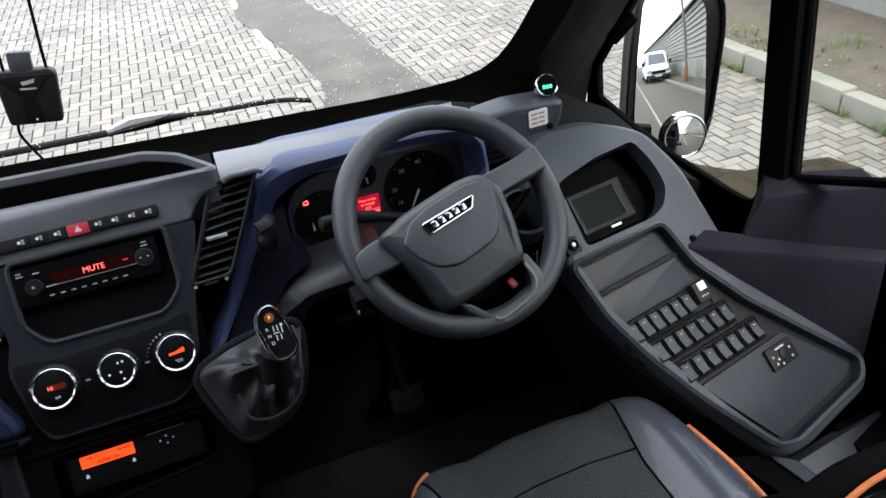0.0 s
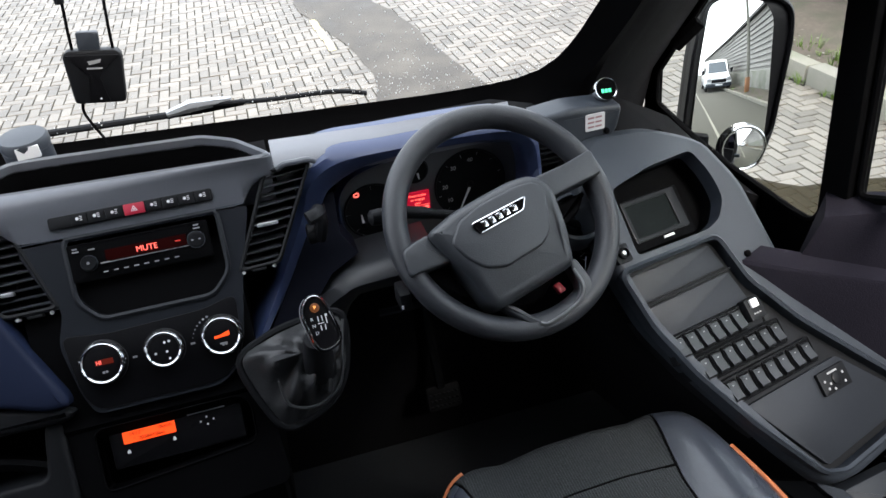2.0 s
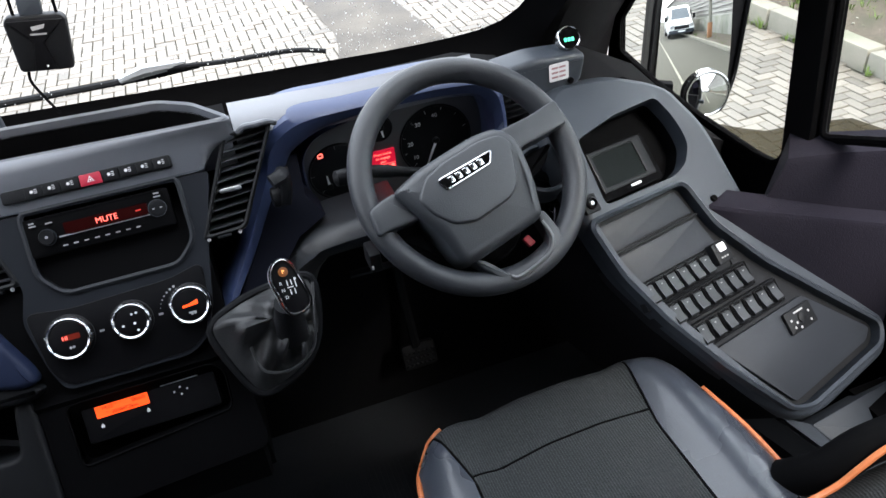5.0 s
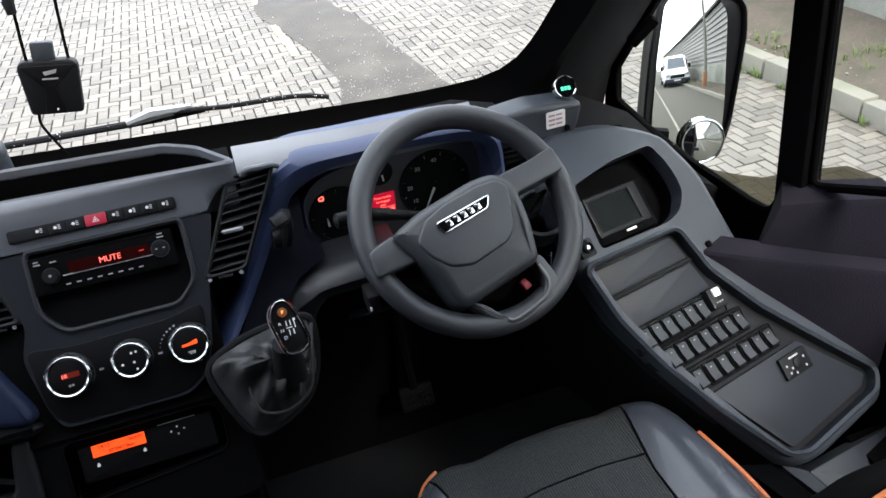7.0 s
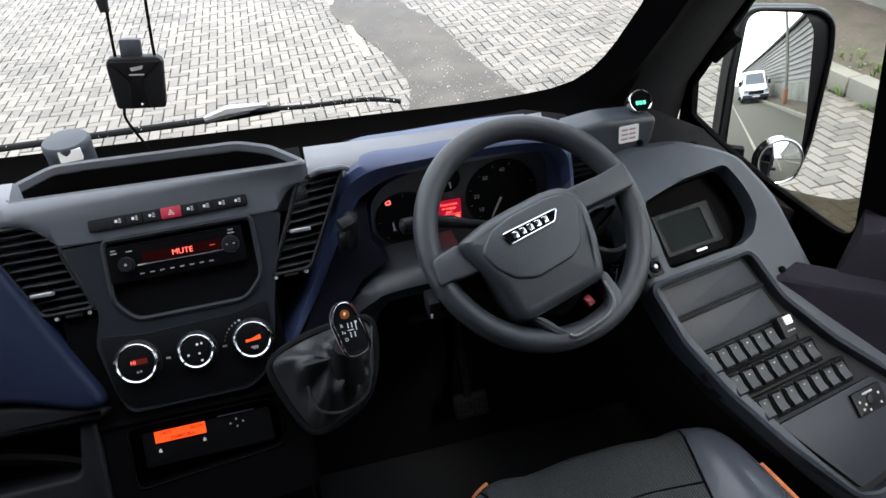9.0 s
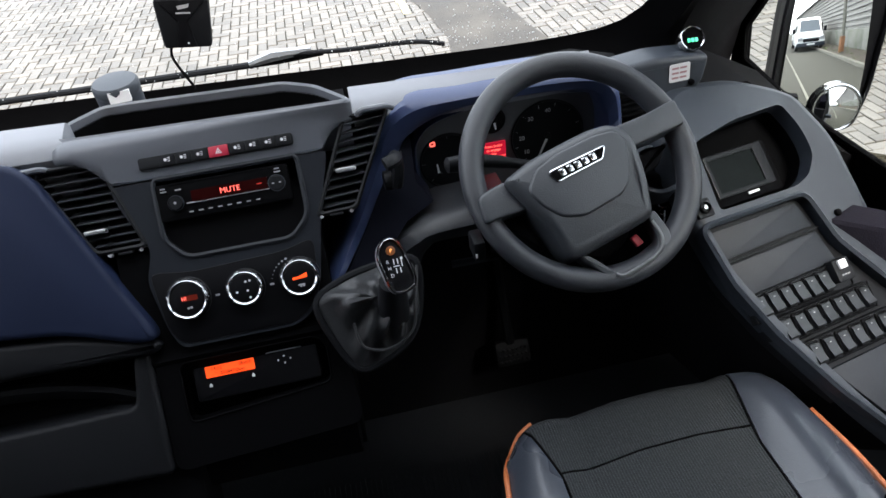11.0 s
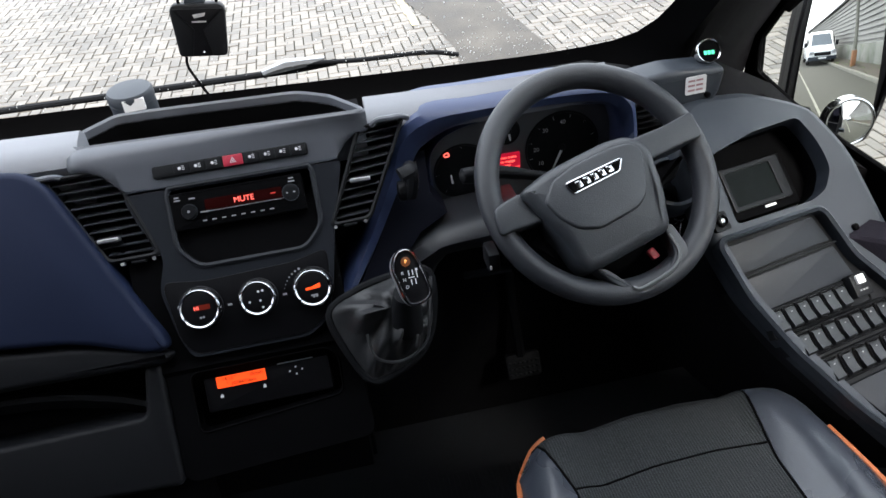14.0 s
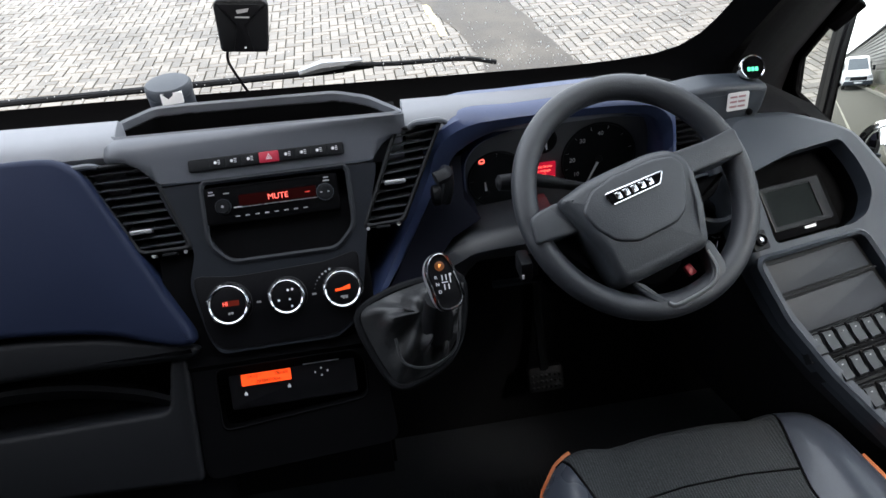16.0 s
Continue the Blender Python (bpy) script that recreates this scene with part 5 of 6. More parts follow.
part("blank_panel", plate(rounded([(-0.028, -0.0925), (-0.012, -0.1445), (0.166, -0.1430), (0.152, -0.0895)], 0.003), CONSOLE, -0.01, 0.003, 0.001), MATT, console)
part("panel_rib", plate([(-0.040, -0.0895), (-0.042, -0.0865), (0.155, -0.0830), (0.158, -0.0860)], CONSOLE, -0.005, 0.008, 0.001), DARK, console)
part("lower_panel", plate(rounded([(0.066, -0.289), (0.163, -0.427), (0.372, -0.412), (0.395, -0.396), (0.284, -0.287)], 0.008), CONSOLE, -0.01, 0.003, 0.001), MATT, console)
part("panel_screw", lathe([(0.0055, 0.008), (0.0055, 0.015), (0.0035, 0.0165)], at_console(0.198, -0.0746, 0.002), 14), DEEP, console)

mon = thing("reversing_monitor", "small black reversing camera monitor, screen off", "monitor")
MM = at_console(0.076, 0.036, -0.022)
part("case", plate(rrect(0, 0, 0.142, 0.086, 0.004), MM, -0.02, 0.010, 0.002), DEEP, mon)
part("bezel", ring_plate(rrect(0.002, 0.006, 0.118, 0.070, 0.003), rrect(-0.004, 0.006, 0.092, 0.056, 0.002), MM, 0.0, 0.013, 0.001), GLOSS, mon)
part("screen", plate(rrect(-0.004, 0.006, 0.093, 0.057), MM, 0.0, 0.0105), SCREEN, mon)
part("brand_mark", plate(rrect(0.011, -0.0335, 0.022, 0.0038), MM, 0.009, 0.0116), WHITE, mon)
part("side_button", plate(rrect(0.0515, 0.006, 0.005, 0.05, 0.002), MM, 0.0, 0.0125, 0.001), DARK, mon)
jack = thing("power_socket", "small round socket on a square black plate", "socket")
part("plate", plate(rrect(-0.036, 0.0, 0.029, 0.029, 0.003), CONSOLE, 0.004, 0.0155, 0.001), DARK, jack)
part("socket_ring", lathe([(0.0095, 0.015), (0.0095, 0.021), (0.0075, 0.022), (0.0065, 0.017)], at_console(-0.036, 0.0), 18), GLOSS, jack)
part("socket_pin", lathe([(0.0035, 0.013), (0.0035, 0.0205), (0.002, 0.021)], at_console(-0.036, 0.0), 10), SILVER, jack)

# rocker switches, three rows on a slanted bank
sw_first = None
for row, (v, u0, n, u1) in enumerate(((-0.1665, -0.006, 6, 0.122), (-0.2105, 0.0215, 7, 0.184), (-0.259, 0.0515, 7, 0.226))):
    bank_u0, bank_u1 = u0 - 0.018, u1 + (0.054 if row == 0 else 0.018)
    bank = thing("switch_bank", "black mounting bar holding a row of switches", "switch panel", "switch banks")
    part("bar", plate(rrect((bank_u0 + bank_u1) / 2, v, bank_u1 - bank_u0, 0.043, 0.002), CONSOLE, -0.006, 0.004, 0.001), DARK, bank)
    step = (u1 - u0) / (n - 1)
    part("bar_groove", ring_plate(rrect((bank_u0 + bank_u1) / 2, v, bank_u1 - bank_u0, 0.043, 0.002), rrect((bank_u0 + bank_u1) / 2, v, bank_u1 - bank_u0 - 0.004, 0.039, 0.002), CONSOLE, 0.003, 0.0065, 0.001), DARK, bank)
    for k in range(n):
        M = at_console(u0 + step * k, v, 0.003)
        if sw_first is None:
            sw = thing("rocker_switch", "black rocker switch with a pale printed symbol", "switch", "console switches")
            part("surround", ring_plate(rrect(0, 0, 0.0235, 0.037, 0.003), rrect(0, 0, 0.0190, 0.032, 0.003), I4, 0.0, 0.005, 0.001), GLOSS, sw)
            bm = bmesh.new()
            prof_r = [(-0.015, 0.0115), (-0.012, 0.0128), (0.0, 0.0085), (0.012, 0.0072), (0.015, 0.005)]
            loft([[(x, y, z) for y, z in prof_r] + [(x, 0.015, 0.0), (x, -0.015, 0.0)] for x in (-0.0088, -0.0080, 0.0080, 0.0088)], bm)
            part("rocker", bm, mat("switch_satin_black", (0.010, 0.0107, 0.0122), 0.3, spec=0.42, grain=0.08, size=400), sw)
            bm = bmesh.new()
            plate(rrect(0, 0.0085, 0.0032, 0.0018, 0.0004), I4, 0.0070, 0.0082, bm=bm)
            part("symbol", bm, GREYPRINT, sw)
            sw.matrix_basis = M
            sw_first = sw
        else:
            copy_thing(sw_first, M)
BS = at_console(0.156, -0.159, 0.006)
big_sw = thing("isolator_switch", "larger black push switch with a white top key", "switch")
part("body", plate(rrect(0, 0, 0.034, 0.036, 0.003), BS, -0.004, 0.012, 0.002), DARK, big_sw)
part("white_key", plate(rrect(0.0, 0.0085, 0.016, 0.014, 0.002), BS, 0.01, 0.0155, 0.001), WHITE, big_sw, "white square push key")
bm = bmesh.new()
for k in range(3):
    plate(rrect(-0.006 + 0.006 * k, -0.008, 0.004, 0.0022), BS, 0.0115, 0.0128, bm=bm)
part("symbol", bm, GREYPRINT, big_sw)
cl = thing("heater_controller", "square black heater controller with printed buttons", "controller")
CM = at_console(0.2526, -0.317, 0.003)
part("face", plate(rrect(0, 0, 0.068, 0.038, 0.002), CM, 0.0, 0.006, 0.001), DARK, cl)
bm = bmesh.new()
for a, b in ((-0.021, -0.010), (-0.024, 0.003), (0.02, -0.011), (0.022, 0.004), (-0.008, -0.014), (-0.013, -0.004)):
    lathe([(0.0023, 0.005), (0.0023, 0.0068), (0.0016, 0.0068)], CM @ Matrix.Translation((a, b, 0)), 10, bm)
plate(rrect(0.0, 0.0125, 0.024, 0.003), CM, 0.005, 0.0068, bm=bm)
part("button_print", bm, GREYPRINT, cl)
part("rotary", lathe([(0.010, 0.005), (0.010, 0.008), (0.008, 0.009)], CM @ Matrix.Translation((0.003, 0.0, 0)), 20), DARK, cl)

cup = thing("cup_holder", "round grey cup holder beside the ignition", "cup holder")
CUP = basis((0.640, 0.850, 0.615), (1, 0, 0), (0, 0.85, 0.53))
part("ring", lathe([(0.044, -0.03), (0.044, 0.0), (0.042, 0.005), (0.037, 0.006), (0.034, 0.001), (0.033, -0.03)], CUP, 32), PLASTIC, cup)
part("well", lathe([(0.0345, -0.10), (0.0345, -0.004), (0.033, -0.004), (0.032, -0.09)], CUP, 24), DEEP, cup)

# upper corner of the console up to the pillar
tagged(finish("console_corner", loft([[(0.70, 0.98, 0.60), (0.70, 1.10, 0.60), (0.70, 1.10, 0.68), (0.70, 0.96, 0.675)], [(0.86, 0.99, 0.56), (0.86, 1.14, 0.56), (0.86, 1.14, 0.672), (0.86, 0.985, 0.668)], [(0.99, 0.94, 0.50), (0.99, 1.16, 0.50), (0.99, 1.16, 0.60), (0.99, 0.94, 0.572)]]), CARPET), "black felt corner panel between console and pillar", "trim panel", kind="structure")

# padded plum trim on the door side
ar = thing("armrest", "dark plum fleece-covered armrest with a stepped edge", "armrest")
part("upper_pad", loft([[(1.005, 0.771, 0.467), (1.036, 0.764, 0.555), (1.044, 0.768, 0.565), (1.10, 0.83, 0.570), (1.11, 0.83, 0.46)],
                        [(1.10, 0.715, 0.455), (1.104, 0.722, 0.570), (1.108, 0.726, 0.580), (1.13, 0.79, 0.582), (1.14, 0.79, 0.45)],
                        [(1.230, 0.650, 0.438), (1.203, 0.669, 0.576), (1.206, 0.673, 0.586), (1.22, 0.74, 0.587), (1.23, 0.74, 0.44)]]), PLUM, ar)
part("lower_ledge", loft([[(0.901, 0.782, 0.503), (0.905, 0.786, 0.507), (0.935, 0.815, 0.515), (0.94, 0.81, 0.42), (0.915, 0.776, 0.462)],
                          [(0.978, 0.739, 0.490), (0.980, 0.742, 0.497), (1.015, 0.775, 0.500), (1.02, 0.77, 0.36), (0.985, 0.735, 0.405)],
                          [(1.190, 0.628, 0.460), (1.192, 0.632, 0.468), (1.228, 0.66, 0.470), (1.23, 0.66, 0.20), (1.196, 0.622, 0.238)]]), PLUM, ar)
locker = tagged(new("side_locker"), "grey locker lid beside the seat base", "trim panel", kind="structure")
part("lid", plate(rounded([(0.2215, -0.494), (0.44, -0.515), (0.62, -0.53), (0.62, -0.72), (0.34, -0.70), (0.2504, -0.547)][::-1], 0.008), CONSOLE, -0.09, -0.050, 0.003), PLASTIC, locker)
part("lid_frame", plate(rounded([(0.150, -0.440), (0.2195, -0.490), (0.2484, -0.547), (0.36, -0.72), (0.33, -0.74), (0.217, -0.5477)][::-1], 0.006), CONSOLE, -0.12, -0.046, 0.006), PLASTIC, locker)

# ---- driver's seat ----
seat = thing("driver_seat", "charcoal fabric and black leather seat with orange piping", "seat")


FRONT = [(0.0, 0.652), (0.05, 0.672), (0.12, 0.683), (0.26, 0.698), (0.42, 0.710), (0.60, 0.713), (0.74, 0.708), (0.84, 0.697), (0.92, 0.682), (1.0, 0.642)]


def front_edge(u):
    """How far forward the bowed front edge reaches."""
    for (a, p), (b, q) in zip(FRONT, FRONT[1:]):
        if u <= b:
            return p + (q - p) * max(0.0, u - a) / (b - a)
    return FRONT[-1][1]


def cushion_pt(u, v):
    """u: 0 left edge to 1 right edge; v: 0 front edge to 1 back."""
    e = abs(u - 0.5) * 2
    x = 0.558 + (0.225 + 0.028 * min(1.0, v / 0.25) ** 0.6) * (2 * u - 1)
    y = front_edge(u) - 0.60 * v
    z = 0.316 - 0.030 * (1 - min(1, v / 0.07)) ** 2 - 0.01 * v
    bol = max(0.0, (e - 0.50) / 0.50)
    z += 0.022 * math.sin(min(1, bol) * math.pi) - 0.020 * max(0.0, (bol - 0.6) / 0.4) ** 2
    return Vector((x, y, z))


def left_seam(v):
    return 0.05 + 0.115 * min(1, v / 0.22) ** 0.7


def right_seam(v):
    return 0.82 - 0.07 * min(1, v / 0.25) ** 0.8


def cushion_sheet(ua, ub, v0, v1, nu, nv):
    """A padded panel of the cushion between two lines ua(v) and ub(v)."""
    bm = bmesh.new()
    g = []
    for j in range(nv + 1):
        v = v0 + (v1 - v0) * j / nv
        g.append([bm.verts.new(cushion_pt(ua(v) + (ub(v) - ua(v)) * i / nu, v)) for i in range(nu + 1)])
    for a, b in zip(g, g[1:]):
        for i in range(nu):
            bm.faces.new((a[i], a[i + 1], b[i + 1], b[i]))
    ext = bmesh.ops.extrude_face_region(bm, geom=list(bm.faces))
    bmesh.ops.translate(bm, verts=[v for v in ext["geom"] if isinstance(v, bmesh.types.BMVert)], vec=(0, 0, -0.02))
    return bm


def off(f, d):
    return lambda v: f(v) + d


part("front_panel", cushion_sheet(off(left_seam, 0.004), off(right_seam, -0.004), 0.0, 0.200, 24, 12), FABRIC, seat, "charcoal ribbed seat fabric")
part("centre_panel", cushion_sheet(off(left_seam, 0.004), off(right_seam, -0.004), 0.206, 1.0, 24, 16), FABRIC, seat)
part("side_bolster", cushion_sheet(lambda v: 0.0, off(left_seam, -0.004), 0.0, 1.0, 8, 28), LEATHER, seat, "black leather bolster")
part("side_bolster", cushion_sheet(off(right_seam, 0.004), lambda v: 1.0, 0.0, 1.0, 8, 28), LEATHER, seat, "black leather bolster")
part("seam", tube([cushion_pt(left_seam(0.203) + (right_seam(0.203) - left_seam(0.203)) * k / 14, 0.203) + Vector((0, 0, -0.0015)) for k in range(15)], 0.0022, 6), DEEP, seat)
for f in (left_seam, right_seam):
    part("seam", tube([cushion_pt(f(k / 30), k / 30) + Vector((0, 0, -0.001)) for k in range(31)], 0.0020, 6), DEEP, seat)
for u in (0.0, 1.0):
    sgn = 1 if u < 0.5 else -1
    lead = [cushion_pt(u + sgn * 0.105 * (1 - k / 6), 0.0) for k in range(6)] if u < 0.5 else []
    part("piping", tube([p + Vector((0.0, 0.0, 0.004)) for p in spline(lead + [cushion_pt(u, k / 14) for k in range(0 if u < 0.5 else 1, 15)], 3)], 0.0042, 8), PIPING, seat, "orange edge piping")
bm = bmesh.new()
skirt = [cushion_pt(0, 1 - k / 12) for k in range(12)] + [cushion_pt(k / 20, 0) for k in range(21)] + [cushion_pt(1, k / 12) for k in range(1, 13)]
c = Vector((0.55, 0.35, 0))
rings = []
for f, dz in ((1.0, -0.002), (1.005, -0.04), (0.98, -0.09), (0.92, -0.12)):
    rings.append([bm.verts.new(Vector((c.x + (p.x - c.x) * f, c.y + (p.y - c.y) * f, p.z + dz))) for p in skirt])
for a, b in zip(rings, rings[1:]):
    for i in range(len(a) - 1):
        bm.faces.new((a[i], a[i + 1], b[i + 1], b[i]))
part("skirt", bm, LEATHER, seat)
wing = spline([(0.770, 0.385, 0.325), (0.800, 0.355, 0.365), (0.850, 0.350, 0.392), (0.905, 0.345, 0.402), (0.975, 0.335, 0.415)], 5)
part("back_bolster", tube([p + Vector((0.012, 0.018, -0.008)) for p in wing], 0.026, 14), DEEP, seat, "black padded lower wing of the backrest")
low_wing = spline([(0.785, 0.350, 0.285), (0.850, 0.330, 0.315), (0.915, 0.320, 0.340), (0.985, 0.310, 0.365)], 5)
part("back_bolster", tube(low_wing, 0.036, 14), FABRIC, seat)
part("piping", tube(spline([(0.758, 0.342, 0.358), (0.802, 0.342, 0.367), (0.834, 0.342, 0.389), (0.873, 0.342, 0.410), (0.938, 0.333, 0.440)], 5), 0.0046, 8), PIPING, seat, "orange edge piping")
part("seat_base", box(0.36, 0.76, 0.06, 0.58, FLOOR_Z, 0.19, 0.02), DEEP, seat)
secs = []
for k in range(9):
    f = k / 8
    z = 0.30 + 0.66 * f
    y = 0.09 - 0.16 * f
    wd = 0.25 - 0.03 * f
    secs.append([Vector((0.55 + wd * math.cos(a), y + (0.055 if math.sin(a) > 0 else 0.075) * math.sin(a) * (1.0 + 0.5 * abs(math.cos(a)) ** 3), z)) for a in [2 * math.pi * i / 28 for i in range(28)]])
part("backrest", loft(secs), LEATHER, seat)
part("piping", tube([s[2] + Vector((0.004, 0.004, 0)) for s in secs], 0.0046, 8), PIPING, seat)

# ---- things on the windscreen and dash ----
dc = thing("dash_camera", "black box camera hung by wires in front of the windscreen", "dash camera")
DCM = basis((-0.006, 1.05, 0.888), (1, 0.05, -0.13), (0.1, 0.15, 0.98))
part("case", plate(rounded([(-0.032, -0.036), (0.034, -0.036), (0.037, 0.030), (0.030, 0.037), (-0.034, 0.036), (-0.039, 0.028)], 0.006), DCM, -0.018, 0.012, 0.004), DARK, dc)
part("front_facet", plate([(-0.014, -0.035), (0.014, -0.035), (0.004, 0.002), (0.032, 0.030), (-0.034, 0.030), (-0.008, 0.002)], DCM, 0.010, 0.0145, 0.001), GLOSS, dc)
part("mount", plate(rrect(-0.004, 0.047, 0.028, 0.026, 0.003), DCM, -0.012, 0.006, 0.002), PLASTIC, dc)
part("brand_mark", plate([(-0.006, 0.017), (0.008, 0.020), (0.010, 0.025), (-0.008, 0.022)], DCM, 0.014, 0.0152), GREYPRINT, dc)
part("brand_mark", plate(rrect(0.0, 0.0125, 0.020, 0.0022), DCM, 0.014, 0.0152), GREYPRINT, dc)
part("lamp", plate(circle(0.002, -0.029, 0.0015, 8), DCM, 0.014, 0.0156), WHITE, dc)
for a, b in ((-0.026, 0.034), (0.026, 0.034)):
    part("wire", tube(spline([DCM @ Vector((a, b, -0.004)), DCM @ Vector((a - 0.002, b + 0.05, -0.004)), DCM @ Vector((a - 0.004, b + 0.16, -0.01)), DCM @ Vector((a + 0.002, b + 0.34, -0.02))], 4), 0.0023, 6), DEEP, dc)
part("plug", tube([DCM @ Vector((-0.030, 0.095, 0.004)), DCM @ Vector((-0.032, 0.11, 0.004)), DCM @ Vector((-0.033, 0.135, 0.002))], [0.006, 0.008, 0.005], 8), DARK, dc)
part("cable", tube(spline([DCM @ Vector((-0.024, -0.034, -0.004)), DCM @ Vector((-0.025, -0.050, -0.004)), DCM @ Vector((-0.016, -0.068, 0.0)), DCM @ Vector((0.002, -0.095, 0.01))], 5), 0.0022, 6), DEEP, dc)
pod = thing("windscreen_sensor", "grey rounded sensor pod with a white label on the dash", "sensor")
PM = basis((-0.147, 1.125, 0.734), (1, -0.1, 0), (0, 1, 0.1))
part("body", lathe([(0.034, -0.03), (0.035, 0.044), (0.0345, 0.0445), (0.0345, 0.047), (0.036, 0.0475), (0.036, 0.058), (0.033, 0.062), (0.012, 0.0635)], PM, 32), PLASTIC, pod)
part("label", plate(rrect(0.0, 0.0, 0.032, 0.018, 0.001), basis((-0.139, 1.0865, 0.780), (1, 0.12, 0), (0, 0.02, 1)), -0.012, 0.0015), WHITE, pod, "white printed label")

wip = thing("wiper", "black windscreen wiper lying along the glass", "wiper")
wp = [glass_pt(x, 0.014) + Vector((0, 0.03, 0.012)) for x in (0.02, 0.10, 0.2, 0.3, 0.42, 0.55)]
part("arm", tube([glass_pt(-0.9, -0.012) + Vector((0, 0.05, 0.0)), glass_pt(-0.3, -0.012) + Vector((0, 0.045, 0.0)), glass_pt(0.1, -0.002) + Vector((0, 0.035, 0.006)), glass_pt(0.18, 0.006) + Vector((0, 0.03, 0.010))], 0.006, 8), DARK, wip)
part("blade", tube(spline([glass_pt(0.045, 0.006) + Vector((0, 0.03, 0.0)), glass_pt(0.12, 0.010) + Vector((0, 0.025, 0.012)), glass_pt(0.22, 0.020) + Vector((0, 0.02, 0.006)), glass_pt(0.34, 0.016) + Vector((0, 0.02, 0.008)), glass_pt(0.40, 0.012) + Vector((0, 0.02, 0.0))], 5), 0.0042, 8), DARK, wip)
part("knuckle", tube([glass_pt(0.045, 0.004) + Vector((0, 0.03, 0.006)), glass_pt(0.09, 0.012) + Vector((0, 0.03, 0.012)), glass_pt(0.16, 0.016) + Vector((0, 0.03, 0.012))], [0.006, 0.011, 0.006], 8), SILVER, wip)
bm = bmesh.new()
rg = random.Random(11)
for k in range(2200):
    x = rg.uniform(-0.55, 0.78)
    q = abs(rg.gauss(0, 0.12)) if rg.random() < 0.5 else rg.uniform(0, 0.45)
    if abs(x - 0.50) > 0.28 and rg.random() < 0.8:
        continue
    r = rg.uniform(0.0004, 0.0012)
    c = glass_pt(x, q) + Vector((0, 0.003, 0.002))
    m = Matrix.Translation(c) @ Matrix.Diagonal((1, 0.6, 1.2, 1))
    bmesh.ops.create_icosphere(bm, subdivisions=1, radius=r, matrix=m)
tagged(finish("rain_drops", bm, mat("water_drop", (0.85, 0.87, 0.9), 0.08, grain=0.05, size=50)), "small rain drops clinging to the windscreen", "water drops", kind="stuff")

# cable and hook on the windscreen pillar
pc = thing("pillar_hook", "black latch and cord fixed to the windscreen pillar", "latch")
part("latch", box(-0.010, 0.010, -0.01, 0.01, -0.03, 0.03, 0.004, M=pose(0.945, 1.06, 0.80, 20, 35, 0)), DEEP, pc)
part("cord", tube(spline([(0.79, 1.03, 0.835), (0.815, 0.98, 0.90), (0.85, 0.90, 1.02)], 4), 0.004, 6), DARK, pc)
part("cord_end", box(-0.006, 0.006, -0.006, 0.006, -0.006, 0.006, 0.002, M=pose(0.788, 1.032, 0.832)), GREYPRINT, pc)

# ---- door mirror ----
mir = thing("door_mirror", "black door mirror with a round wide-angle spot mirror", "door mirror")
mc = Vector((1.312, 1.418, 0.506))
eye_d = (mc - Vector((0.19, -0.06, 1.215))).normalized()
out_d = Vector((0.16, -1.0, -0.085)).normalized()
mn = (out_d - eye_d).normalized()
MIR = basis(mc, Vector((0, 0, 1)).cross(mn), mn.cross(Vector((0, 0, 1)).cross(mn)))
house = rounded([(1.12 * u, 1.12 * v) for u, v in [(-0.090, -0.085), (0.005, -0.178), (0.045, -0.188), (0.096, -0.180), (0.121, -0.097), (0.143, 0.10), (0.138, 0.165), (0.106, 0.192), (-0.035, 0.203), (-0.062, 0.186), (-0.079, 0.07)]], 0.025, 5)
part("housing", plate(house, MIR @ Matrix.Translation((0.018, 0, 0)), -0.09, -0.006, 0.03), GLOSS, mir)
mg = rounded([(1.12 * u, 1.12 * v) for u, v in [(-0.070, -0.090), (0.010, -0.168), (0.045, -0.177), (0.088, -0.172), (0.099, -0.130), (0.099, -0.044), (0.096, 0.150), (0.074, 0.184), (-0.024, 0.194), (-0.045, 0.18), (-0.061, 0.07)]], 0.02, 5)
part("lip", ring_plate(inset(house, 0.0), inset(house, 0.008), MIR, -0.02, 0.008, 0.004), GLOSS, mir)


def cap(outline, M, radius, steps=22):
    """A convex mirror face over an outline."""
    bm = bmesh.new()
    cx = sum(p[0] for p in outline) / len(outline)
    cy = sum(p[1] for p in outline) / len(outline)
    rr = []
    for s in range(1, steps + 1):
        f = s / steps
        row = []
        for u, v in outline:
            a, b = cx + (u - cx) * f, cy + (v - cy) * f
            row.append(bm.verts.new(M @ Vector((a, b, -(a * a + b * b) / (2 * radius)))))
        rr.append(row)
    mid = bm.verts.new(M @ Vector((cx, cy, -(cx * cx + cy * cy) / (2 * radius))))
    n = len(outline)
    for i in range(n):
        bm.faces.new((mid, rr[0][i], rr[0][(i + 1) % n]))
    for a, b in zip(rr, rr[1:]):
        for i in range(n):
            bm.faces.new((a[i], a[(i + 1) % n], b[(i + 1) % n], b[i]))
    return bm


def polish(ob, M, radius):
    """Even curvature over a convex mirror face."""
    inv, turn, me = M.inverted(), M.to_3x3(), ob.data
    if me.polygons[0].normal.dot(turn @ Vector((0, 0, 1))) < 0:
        me.flip_normals()
    me.normals_split_custom_set_from_vertices([(turn @ Vector((p.x / radius, p.y / radius, 1))).normalized() for p in (inv @ v.co for v in me.vertices)])


big_glass = part("mirror_glass", cap(mg, MIR @ Matrix.Translation((0, 0, 0.012)), 1.6), MIRROR, mir, "convex mirror glass", smooth=180)
SP = MIR @ Matrix.Translation((0.054, -0.144, 0.016))
